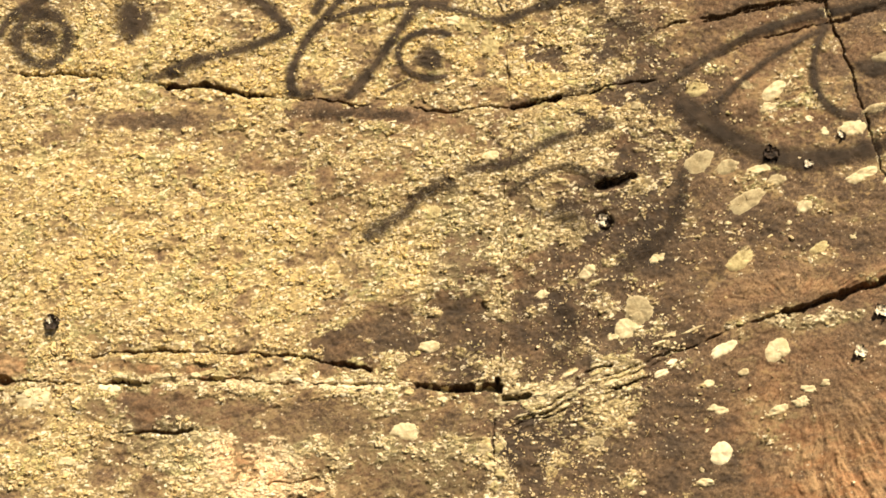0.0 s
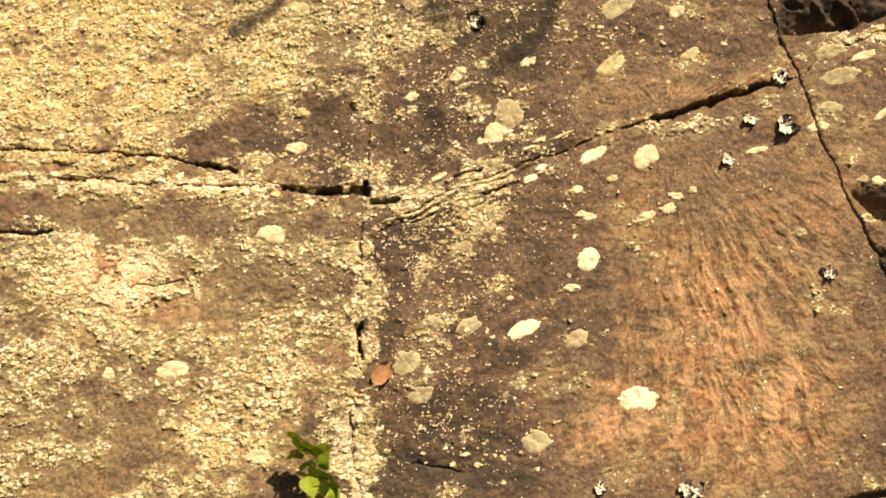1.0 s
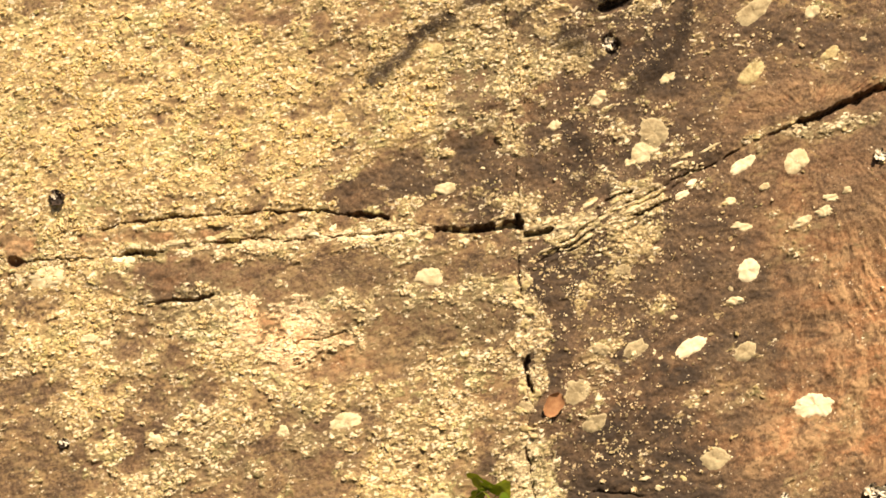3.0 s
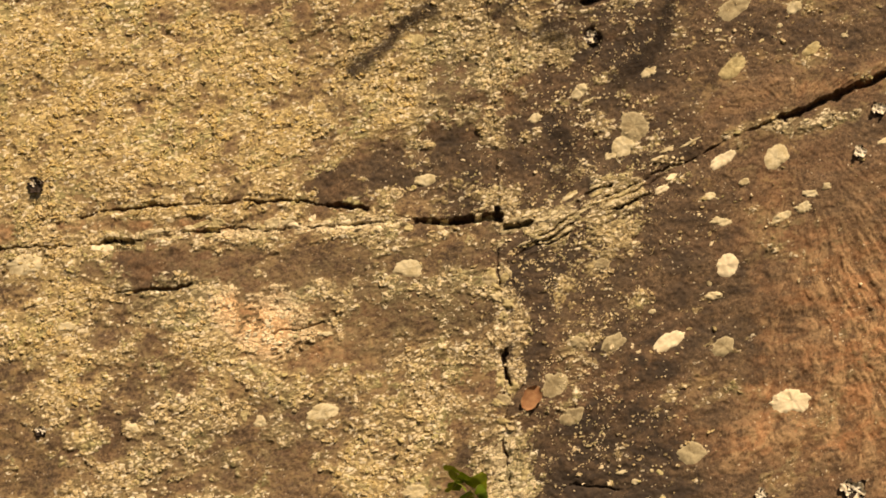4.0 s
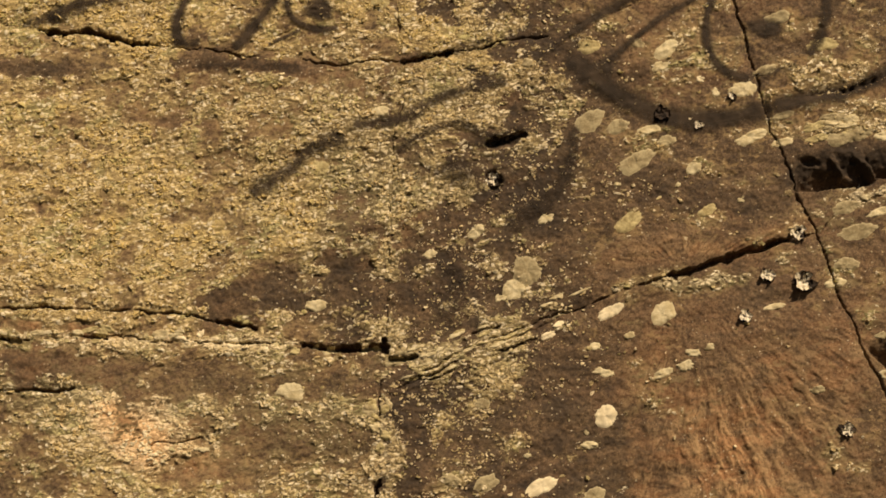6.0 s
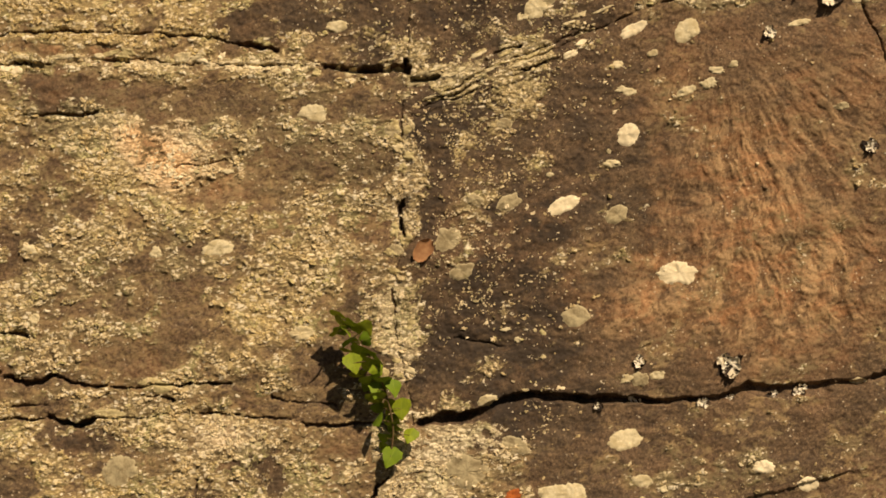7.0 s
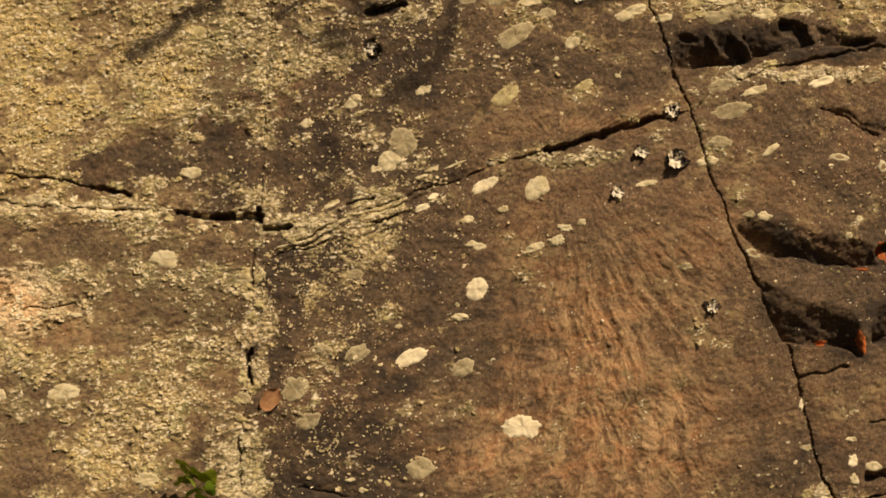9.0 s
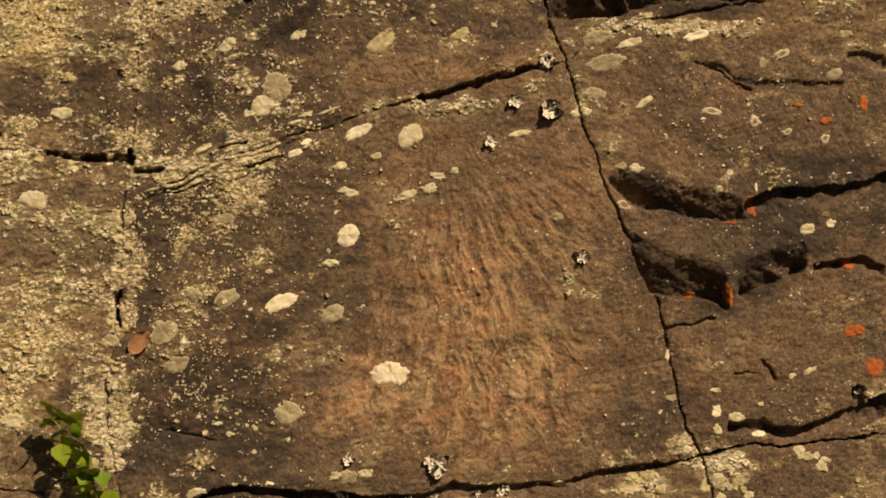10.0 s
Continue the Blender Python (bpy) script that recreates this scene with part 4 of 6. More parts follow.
# the crust breaks up into ragged islands with windows of bare stone
BX, BZ = GX * 0.97 + GZ * 0.24, (GZ * 0.97 - GX * 0.24) * 1.45
BX, BZ = BX + 0.010 * fractal(GX, GZ, 30, 3, 0.6, 91), BZ + 0.010 * fractal(GX, GZ, 30, 3, 0.6, 92)
islands = 0.50 * fractal(BX, BZ, 10, 3, 0.65, 94) * (1 - 0.5 * yellow_cover) + 0.50 * fractal(BX, BZ, 26, 5, 0.80, 93)
# crust is kept out of the cracks, so their colour darkens like shade
lichen_cover = lichen_cover + islands - 0.9 * np.clip((gap_depth - 0.004) / 0.006, 0, 1)
lichen_cover = np.where((left_of > 0) & (gap_depth < 0.004), np.maximum(lichen_cover, 0.27 + 0.3 * islands * (islands < 0)), lichen_cover)
crust_edge = np.clip((lichen_cover - 0.42) / 0.16, 0, 1)
crust_edge = crust_edge * crust_edge * (3 - 2 * crust_edge)
# grains of the crust, pits of the stone and the fan of ribs in the rusty field
coarse = fractal(BX, BZ, 62, 3, 0.6, 41)
crumbs = fractal(BX, BZ, 120, 2, 0.6, 43)
fan_x, fan_z = GX - FAN[0], GZ - FAN[1]
fan_turn, fan_far = np.arctan2(fan_x, -fan_z), np.hypot(fan_x, fan_z)
fan_turn = fan_turn + 0.05 * fractal(GX, GZ, 12, 4, 0.65, 45)
fan = np.clip(0.5 + 0.9 * fractal(fan_turn * 2.1, fan_far * 1.7 + 0.04 * fractal(GX, GZ, 20, 3, 0.6, 47), 14, 4, 0.75, 44), 0, 1)
pits = fractal(GX, GZ, 130, 2, 0.8, 46)
height += 0.0019 * crust_edge + (0.0012 + 0.0014 * crust_edge * (1 - 0.3 * yellow_cover)) * coarse + (0.0006 + 0.0016 * crust_edge * (1 - 0.4 * yellow_cover)) * crumbs
height += (1 - crust_edge) * (0.0018 * pits * (1 - 0.5 * ochre_cover) + 0.0050 * ochre_cover * (fan - 0.5))
height -= gap_depth


def rise(x, z):
    """The relief at any place, between the points of the grid."""
    u, v = np.clip((np.asarray(x) - X0) / STEP, 0, NX - 1.001), np.clip((np.asarray(z) - Z0) / STEP, 0, NZ - 1.001)
    i, j = u.astype(int), v.astype(int)
    u, v = u - i, v - j
    return (height[j, i] * (1 - u) + height[j, i + 1] * u) * (1 - v) + (height[j + 1, i] * (1 - u) + height[j + 1, i + 1] * u) * v


def mesh_from(name, verts, faces, smooth=True):
    """A mesh from an array of places and an array of quads."""
    me = bpy.data.meshes.new(name)
    n = len(faces)
    me.vertices.add(len(verts))
    me.vertices.foreach_set("co", np.asarray(verts, np.float32).ravel())
    me.loops.add(4 * n)
    me.loops.foreach_set("vertex_index", np.asarray(faces, np.int32).ravel())
    me.polygons.add(n)
    me.polygons.foreach_set("loop_start", np.arange(0, 4 * n, 4, dtype=np.int32))
    me.polygons.foreach_set("use_smooth", np.full(n, smooth))
    me.update(calc_edges=True)
    return me


def paint_attr(me, name, values):
    me.attributes.new(name, "FLOAT", "POINT").data.foreach_set("value", np.asarray(values, np.float32).ravel())


# ---- the rock face: slabs parted by the joints ----
rock_face = tagged(new("rock_face"), "sunlit brown rock face with cracks and yellow lichen", "rock face", kind="structure")
index = np.arange(NX * NZ).reshape(NZ, NX)
quads = np.stack([index[:-1, :-1], index[:-1, 1:], index[1:, 1:], index[1:, :-1]], -1).reshape(-1, 4)
mx, mz = (WX[:-1, :-1] + STEP / 2).ravel(), (WZ[:-1, :-1] + STEP / 2).ravel()
column = (mx > line_at(LINE_CENTRE, mz, 1)).astype(int) + (mx > line_at(LINE_RIGHT, mz, 1))
row = (mz < line_at(LINE_TOP, mx, 0)).astype(int) + (mz < line_at(LINE_MID, mx, 0)) + (mz < line_at(LINE_LOW, mx, 0))
block = 4 * column + row
places = np.stack([GX, -height, GZ], -1).reshape(-1, 3)
LOOKS = {
    0: "yellow-lichened slab with painted black lines", 1: "wide slab thick with yellow lichen", 2: "lichen-spotted slab with rusty patches",
    3: "broken foot slab with mottled lichen", 4: "dark mottled slab with painted curves", 5: "grey-brown slab with pale lichen discs",
    6: "bare rust-brown slab with cream lichen discs", 7: "brown foot slab crusted with cream lichen", 8: "brown slab with a painted ring",
    9: "brown slab above a dark hollow", 10: "brown slab with shadowed ledges and orange lichen", 11: "dark brown foot slab at the joint",
}
for k in range(12):
    mine = quads[block == k]
    if not len(mine):
        continue
    used, faces = np.unique(mine, return_inverse=True)
    me = mesh_from("rock_slab", places[used], faces.reshape(-1, 4))
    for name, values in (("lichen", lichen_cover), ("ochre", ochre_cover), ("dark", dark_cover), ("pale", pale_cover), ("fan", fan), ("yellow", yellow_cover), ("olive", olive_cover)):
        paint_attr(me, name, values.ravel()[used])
    me.materials.append(ROCK)
    slab = tagged(new("rock_slab", me), LOOKS[k])
    slab.parent = rock_face


# the outcrop goes on round it, coarser, and the ground lies at its foot
cx = np.r_[np.linspace(-7, X0, 40), np.linspace(X0, X1, 50)[1:], np.linspace(X1, 8, 40)[1:]]
cz = np.r_[np.linspace(-0.2, Z0, 28), np.linspace(Z0, Z1, 36)[1:], np.linspace(Z1, 5.2, 40)[1:]]
CX, CZ = np.meshgrid(cx, cz)
out_by = np.maximum.reduce([X0 - CX, CX - X1, Z0 - CZ, CZ - Z1, 0 * CX])
ch = rise(np.clip(CX, X0, X1), np.clip(CZ, Z0, Z1)) * np.exp(-out_by * 6) + np.clip(out_by, 0, 1) * 0.16 * fractal(CX, CZ, 1.6, 4, 0.55, 61)
ci = np.arange(CX.size).reshape(CX.shape)
cq = np.stack([ci[:-1, :-1], ci[:-1, 1:], ci[1:, 1:], ci[1:, :-1]], -1).reshape(-1, 4)
midx, midz = np.meshgrid((cx[:-1] + cx[1:]) / 2, (cz[:-1] + cz[1:]) / 2)
outside = ((midx < X0) | (midx > X1) | (midz < Z0) | (midz > Z1)).ravel()
me = mesh_from("outcrop", np.stack([CX, -ch, CZ], -1).reshape(-1, 3), cq[outside])
for name, level in (("lichen", 0.40 + 0.5 * fractal(CX, CZ, 3, 3, 0.6, 65)), ("ochre", np.clip(0.2 + 0.8 * fractal(CX, CZ, 1.5, 3, 0.6, 66), 0, 1)), ("dark", 0.25), ("pale", 0.0), ("fan", 0.5), ("yellow", 0.3), ("olive", 0.2)):
    paint_attr(me, name, np.broadcast_to(level, CX.shape))
me.materials.append(ROCK)
tagged(new("outcrop_wall", me), "rough brown outcrop round the rock face", "rock", kind="structure")

gx = np.r_[-2000, -200, -40, np.linspace(-12, 12, 40), 40, 200, 2000]
GXX, GYY = np.meshgrid(gx, gx)
gz = 0.05 * fractal(GXX, GYY, 0.8, 3, 0.5, 71) * (np.hypot(GXX, GYY) < 14)
gi = np.arange(GXX.size).reshape(GXX.shape)
gq = np.stack([gi[:-1, :-1], gi[:-1, 1:], gi[1:, 1:], gi[1:, :-1]], -1).reshape(-1, 4)
me = mesh_from("ground", np.stack([GXX, GYY, gz], -1).reshape(-1, 3), gq)
me.materials.append(GROUND)
tagged(new("ground", me), "dry brown earth at the foot of the rock", "ground", kind="structure")


# ---- things ----
def part(name, me, material, parent, label=""):
    me.materials.append(material)
    ob = new(name, me)
    ob.parent = parent
    return tagged(ob, label)


# the old black drawing
drawing = tagged(new("rock_drawing"), "faded black line drawing of eyes painted on rock", "painting")


def stroke(points, half, strength):
    """A brushed line that lies on the relief, with frayed edges."""
    p = np.array(points)
    pad = np.vstack([2 * p[0] - p[1], p, 2 * p[-1] - p[-2]])
    rows = []
    for k in range(1, len(pad) - 2):
        a, b, c, d = pad[k - 1 : k + 3]
        n = max(2, int(np.linalg.norm(c - b) / 0.0030))
        t = np.linspace(0, 1, n, endpoint=k == len(pad) - 3)[:, None]
        rows.append(0.5 * (2 * b + (c - a) * t + (2 * a - 5 * b + 4 * c - d) * t**2 + (3 * b - a - 3 * c + d) * t**3))
    line = np.vstack(rows)
    way = np.gradient(line, axis=0)
    way /= np.linalg.norm(way, axis=1, keepdims=True) + 1e-9
    line = np.vstack([line[0] - way[0] * half, line, line[-1] + way[-1] * half])
    way = np.vstack([way[0], way, way[-1]])
    side = np.stack([-way[:, 1], way[:, 0]], -1)
    count = max(7, int(2 * half / 0.0028))
    across = np.linspace(-1, 1, count)
    width = half * 1.8 * (0.85 + 0.45 * fractal(line[:, 0], line[:, 1], 24, 3, 0.6, 81))
    x = line[:, :1] + side[:, :1] * across * width[:, None]
    z = line[:, 1:] + side[:, 1:] * across * width[:, None]
    y = -rise(x, z) - 0.0022
    painted[np.clip(((z - Z0) / STEP).round().astype(int), 0, NZ - 1), np.clip(((x - X0) / STEP).round().astype(int), 0, NX - 1)] |= np.abs(across) < 0.75 + 0.25 * strength - 0.2
    edge = np.abs(across)[None, :] * np.ones((len(line), 1))
    edge[0], edge[-1] = 1, 1
    i = np.arange(x.size).reshape(x.shape)
    me = mesh_from("dark_stroke", np.stack([x, y, z], -1).reshape(-1, 3), np.stack([i[:-1, :-1], i[:-1, 1:], i[1:, 1:], i[1:, :-1]], -1).reshape(-1, 4))
    paint_attr(me, "across", edge)
    paint_attr(me, "strength", np.full(x.size, strength))
    part("dark_stroke", me, PAINT, drawing)


def blot(x, z, rx, rz, strength):
    """A filled round dab of the same paint."""
    r, a = np.linspace(0.02, 1, 14)[:, None], np.linspace(0, 2 * math.pi, 41)[None, :]
    edge = 1.35 * (1 + 0.35 * fractal(np.cos(a) + x * 9, np.sin(a) + z * 9, 1.4, 3, 0.6, 84))
    px, pz = x + rx * r * edge * np.cos(a), z + rz * r * edge * np.sin(a)
    i = np.arange(px.size).reshape(px.shape)
    me = mesh_from("dab", np.stack([px, -rise(px, pz) - 0.0022, pz], -1).reshape(-1, 3), np.stack([i[:-1, :-1], i[1:, :-1], i[1:, 1:], i[:-1, 1:]], -1).reshape(-1, 4))
    paint_attr(me, "across", np.broadcast_to(r**2, px.shape))
    paint_attr(me, "strength", np.full(px.size, strength))
    painted[np.clip(((pz - Z0) / STEP).round().astype(int), 0, NZ - 1), np.clip(((px - X0) / STEP).round().astype(int), 0, NX - 1)] = True
    part("dab", me, PAINT, drawing)


stroke([(-0.703, 2.645), (-0.677, 2.643), (-0.656, 2.626), (-0.646, 2.600), (-0.651, 2.573), (-0.668, 2.555), (-0.693, 2.550), (-0.717, 2.560), (-0.734, 2.583), (-0.736, 2.610), (-0.724, 2.634), (-0.702, 2.646)], 0.0119, 0.72)
blot(-0.691, 2.600, 0.0219, 0.0182, 0.7)
blot(-0.685, 2.606, 0.0401, 0.0365, 0.3)
stroke([(-0.766, 2.602), (-0.751, 2.634), (-0.721, 2.658), (-0.683, 2.679)], 0.0091, 0.8)
blot(-0.534, 2.639, 0.0328, 0.0301, 1.0)
stroke([(-0.530, 2.624), (-0.534, 2.608), (-0.538, 2.592)], 0.0073, 0.7)
stroke([(-0.336, 2.687), (-0.305, 2.666), (-0.274, 2.635), (-0.261, 2.618)], 0.0100, 0.9)
stroke([(-0.262, 2.620), (-0.302, 2.601), (-0.350, 2.583), (-0.389, 2.573), (-0.423, 2.564), (-0.465, 2.544)], 0.0100, 0.8)
stroke([(-0.407, 2.556), (-0.465, 2.538), (-0.504, 2.530)], 0.0082, 0.5)
stroke([(-0.168, 2.688), (-0.201, 2.645), (-0.228, 2.607), (-0.246, 2.567), (-0.254, 2.536), (-0.250, 2.505)], 0.0091, 0.95)
stroke([(-0.253, 2.510), (-0.233, 2.505), (-0.217, 2.509)], 0.0073, 0.7)
stroke([(-0.215, 2.628), (-0.186, 2.646), (-0.147, 2.659), (-0.088, 2.672), (-0.029, 2.678), (0.010, 2.676)], 0.0064, 0.9)
stroke([(-0.025, 2.671), (0.023, 2.665), (0.080, 2.651), (0.111, 2.649)], 0.0064, 0.7)
stroke([(0.111, 2.647), (0.143, 2.661), (0.177, 2.676), (0.221, 2.686), (0.274, 2.691)], 0.0082, 0.8)
stroke([(-0.037, 2.677), (-0.063, 2.638), (-0.086, 2.599), (-0.106, 2.567), (-0.132, 2.528), (-0.152, 2.500)], 0.0091, 0.95)
stroke([(-0.220, 2.654), (-0.206, 2.679), (-0.195, 2.704)], 0.0082, 0.9)
stroke([(0.019, 2.619), (-0.002, 2.624), (-0.024, 2.623), (-0.044, 2.617), (-0.060, 2.606), (-0.069, 2.591), (-0.069, 2.576), (-0.062, 2.561), (-0.048, 2.549), (-0.029, 2.542), (-0.008, 2.540), (0.014, 2.544)], 0.0064, 0.9)
blot(-0.013, 2.574, 0.0219, 0.0219, 0.9)
stroke([(-0.096, 2.509), (-0.073, 2.522), (-0.046, 2.536)], 0.0036, 0.8)
stroke([(-0.205, 2.514), (-0.167, 2.524), (-0.130, 2.544)], 0.0036, 0.35)
stroke([(0.055, 2.374), (0.096, 2.379), (0.139, 2.392), (0.181, 2.420), (0.229, 2.441), (0.301, 2.460)], 0.0091, 0.62)
stroke([(0.130, 2.334), (0.173, 2.365), (0.220, 2.384), (0.264, 2.371), (0.292, 2.362)], 0.0064, 0.55)
stroke([(-0.111, 2.252), (-0.083, 2.272), (-0.050, 2.295), (-0.023, 2.327), (0.029, 2.351)], 0.0137, 0.62)
blot(0.226, 2.300, 0.0383, 0.0237, 0.5)
# shade of the small hollow, painted on as one more stroke
stroke([(0.259, 2.351), (0.297, 2.362), (0.335, 2.373)], 0.0091, 0.7)
stroke([(0.391, 2.534), (0.442, 2.573), (0.500, 2.611), (0.559, 2.642), (0.628, 2.667), (0.687, 2.681), (0.773, 2.698)], 0.0082, 0.85)
stroke([(0.485, 2.509), (0.519, 2.544), (0.568, 2.587), (0.617, 2.619), (0.657, 2.644)], 0.0055, 0.75)
stroke([(0.670, 2.658), (0.652, 2.611), (0.646, 2.565), (0.654, 2.525), (0.678, 2.497), (0.716, 2.485)], 0.0082, 0.85)
stroke([(0.766, 2.691), (0.815, 2.685), (0.848, 2.658), (0.855, 2.607), (0.842, 2.566), (0.826, 2.535)], 0.0082, 0.7)
stroke([(0.725, 2.490), (0.764, 2.499), (0.805, 2.515)], 0.0055, 0.4)
blot(0.747, 2.576, 0.0274, 0.0164, 0.85)
stroke([(0.419, 2.505), (0.461, 2.473), (0.508, 2.440), (0.565, 2.417), (0.623, 2.410), (0.691, 2.416), (0.751, 2.432)], 0.0200, 1.0)
stroke([(0.769, 2.439), (0.821, 2.454), (0.890, 2.470), (0.952, 2.503), (1.023, 2.546), (1.098, 2.587)], 0.0155, 0.9)
stroke([(0.423, 2.383), (0.419, 2.333), (0.402, 2.288), (0.374, 2.252), (0.322, 2.214)], 0.0119, 0.55)
stroke([(0.328, 2.232), (0.364, 2.242), (0.378, 2.252)], 0.0109, 0.6)
stroke([(0.277, 2.533), (0.219, 2.511), (0.166, 2.499), (0.127, 2.488)], 0.0073, 0.45)
stroke([(0.276, 2.669), (0.315, 2.649), (0.364, 2.629)], 0.0146, 0.35)
# dark stain on the stone, not part of the drawing, laid on alike
stroke([(0.224, 2.136), (0.234, 2.093), (0.215, 2.049)], 0.0164, 0.35)
stroke([(-0.207, 2.470), (-0.129, 2.466), (-0.052, 2.475)], 0.0128, 0.4)


# lichen discs and patches
seeds = random.Random(11)


def lichen(x, z, rx, rz, turn, tone):
    """One lobed crust, a few millimetres thick, that hugs the rock."""
    rings, spokes = 6, 64
    c, s = math.cos(radians(turn)), math.sin(radians(turn))
    a = np.linspace(0, 2 * math.pi, spokes, endpoint=False)
    q = seeds.uniform(0, 50)
    lobe = 1 + (0.34 if rx > 0.014 else 0.55) * fractal(np.cos(a) * 1.3 + q, np.sin(a) * 1.3 + q, 1.3, 5, 0.60, 91) + 0.015 * np.sin(a * seeds.randint(9, 16) + q)
    r = np.linspace(0.04, 1.0, rings)[:, None]
    u, v = r * lobe * np.cos(a) * rx * 1.06, r * lobe * np.sin(a) * rz * 1.06
    px, pz = x + u * c - v * s, z + u * s + v * c
    if tone not in ("grey", "yellow"):
        painted[np.clip(((pz - Z0) / STEP).round().astype(int), 0, NZ - 1), np.clip(((px - X0) / STEP).round().astype(int), 0, NX - 1)] = True
    thick = 0.0007 + 0.006 * min(rx, rz)
    dome = thick * (1 - r**10) * (0.8 + 0.5 * (lattice(px * 210, pz * 210, 93))) - 0.0012 * (r > 0.95)
    py = -(rise(px, pz) + dome + 0.0008)
    i = np.arange(rings * spokes).reshape(rings, spokes)
    j = np.roll(i, -1, 1)
    faces = np.stack([i[:-1], j[:-1], j[1:], i[1:]], -1).reshape(-1, 4)
    k = np.arange(0, spokes - 3, 2)
    cap = np.stack([np.zeros_like(k), k + 1, k + 2, k + 3], -1)
    me = mesh_from("lichen_patch", np.stack([px, py, pz], -1).reshape(-1, 3), np.vstack([faces[:, ::-1], cap]))
    paint_attr(me, "radial", np.broadcast_to(r, px.shape))
    me.materials.append(TONES[tone][0])
    tagged(new("lichen_patch", me), TONES[tone][1], "lichen", "lichens on the rock face")


lichen(0.480, 1.899, 0.0201, 0.0182, 40, "bright")
lichen(0.455, 1.851, 0.0146, 0.0073, 0, "cream")
lichen(0.379, 1.781, 0.0255, 0.0128, 28, "bright")
lichen(0.288, 1.783, 0.0210, 0.0128, 28, "grey")
lichen(0.234, 1.785, 0.0137, 0.0091, 0, "grey")
lichen(0.465, 1.768, 0.0182, 0.0128, 35, "grey")
lichen(0.568, 1.675, 0.0301, 0.0192, 0, "bright")
lichen(0.544, 1.675, 0.0109, 0.0055, 10, "bright")
lichen(0.401, 1.600, 0.0219, 0.0164, 10, "grey")
lichen(-0.034, 1.922, 0.0246, 0.0137, -5, "cream")
lichen(-0.183, 1.698, 0.0237, 0.0119, 5, "cream")
lichen(-0.045, 1.562, 0.0192, 0.0109, 10, "cream")
lichen(0.189, 1.720, 0.0182, 0.0219, -30, "grey")
lichen(0.212, 1.669, 0.0201, 0.0119, 20, "grey")
lichen(0.259, 1.461, 0.0155, 0.0091, 25, "cream")
lichen(0.482, 1.402, 0.0283, 0.0173, 10, "cream")
lichen(0.368, 1.313, 0.0237, 0.0155, 10, "cream")
lichen(0.401, 1.313, 0.0219, 0.0164, -5, "cream")
lichen(0.553, 1.243, 0.0255, 0.0173, 20, "cream")
lichen(0.675, 1.223, 0.0274, 0.0128, 0, "cream")
lichen(0.744, 1.219, 0.0219, 0.0091, 0, "cream")
lichen(0.509, 1.213, 0.0201, 0.0082, 0, "cream")
lichen(0.513, 1.336, 0.0155, 0.0091, 0, "cream")
lichen(0.548, 1.323, 0.0064, 0.0064, 0, "cream")
lichen(0.711, 1.363, 0.0182, 0.0109, 0, "bright")
lichen(0.785, 1.336, 0.0182, 0.0119, 0, "bright")
lichen(0.339, 1.242, 0.0255, 0.0237, 0, "pink")
lichen(0.228, 1.346, 0.0328, 0.0246, 0, "grey")
lichen(0.224, 1.275, 0.0292, 0.0201, 0, "grey")
lichen(-0.331, 1.335, 0.0255, 0.0237, 0, "grey")
lichen(-0.340, 1.278, 0.0201, 0.0128, 0, "grey")
lichen(0.485, 1.500, 0.0109, 0.0073, 20, "cream")
lichen(0.535, 1.508, 0.0128, 0.0064, 10, "cream")
lichen(0.508, 1.500, 0.0128, 0.0109, 0, "grey")
lichen(0.611, 1.986, 0.0137, 0.0100, 0, "cream")
lichen(0.625, 2.008, 0.0128, 0.0064, 0, "cream")
lichen(0.482, 1.970, 0.0128, 0.0064, 0, "cream")
lichen(0.463, 2.014, 0.0073, 0.0064, 0, "cream")
lichen(0.750, 1.287, 0.0182, 0.0100, 0, "grey")
lichen(0.780, 1.244, 0.0201, 0.0146, 0, "grey")
lichen(0.307, 1.560, 0.0055, 0.0046, 0, "cream")
lichen(0.286, 1.576, 0.0082, 0.0036, 10, "cream")
lichen(0.306, 1.390, 0.0219, 0.0128, -20, "grey")
lichen(0.366, 1.282, 0.0146, 0.0082, 0, "grey")
lichen(0.449, 1.283, 0.0128, 0.0073, 20, "grey")
lichen(0.141, 1.982, 0.0255, 0.0109, 20, "grey")
lichen(0.450, 1.871, 0.0046, 0.0036, 0, "cream")
lichen(0.354, 1.830, 0.0064, 0.0036, 0, "cream")
lichen(-0.171, 1.823, 0.0091, 0.0046, 0, "cream")
lichen(-0.284, 1.688, 0.0091, 0.0109, 0, "cream")
lichen(-0.307, 1.699, 0.0064, 0.0091, 0, "yellow")
lichen(-0.486, 1.687, 0.0109, 0.0073, 0, "cream")
lichen(-0.277, 1.473, 0.0292, 0.0109, -5, "yellow")
lichen(-0.350, 1.424, 0.0237, 0.0091, -5, "yellow")
lichen(-0.193, 1.279, 0.0073, 0.0128, 0, "grey")
lichen(-0.475, 1.577, 0.0073, 0.0073, 0, "cream")
lichen(0.279, 1.912, 0.0109, 0.0082, 0, "grey")
lichen(-0.584, 1.856, 0.0128, 0.0073, 0, "cream")
lichen(0.577, 2.530, 0.0219, 0.0119, 42, "cream")
lichen(0.567, 2.499, 0.0137, 0.0073, 22, "cream")
lichen(0.446, 2.529, 0.0201, 0.0119, 17, "yellow")
lichen(0.450, 2.398, 0.0255, 0.0164, 37, "grey")
lichen(0.528, 2.330, 0.0347, 0.0155, 32, "grey")
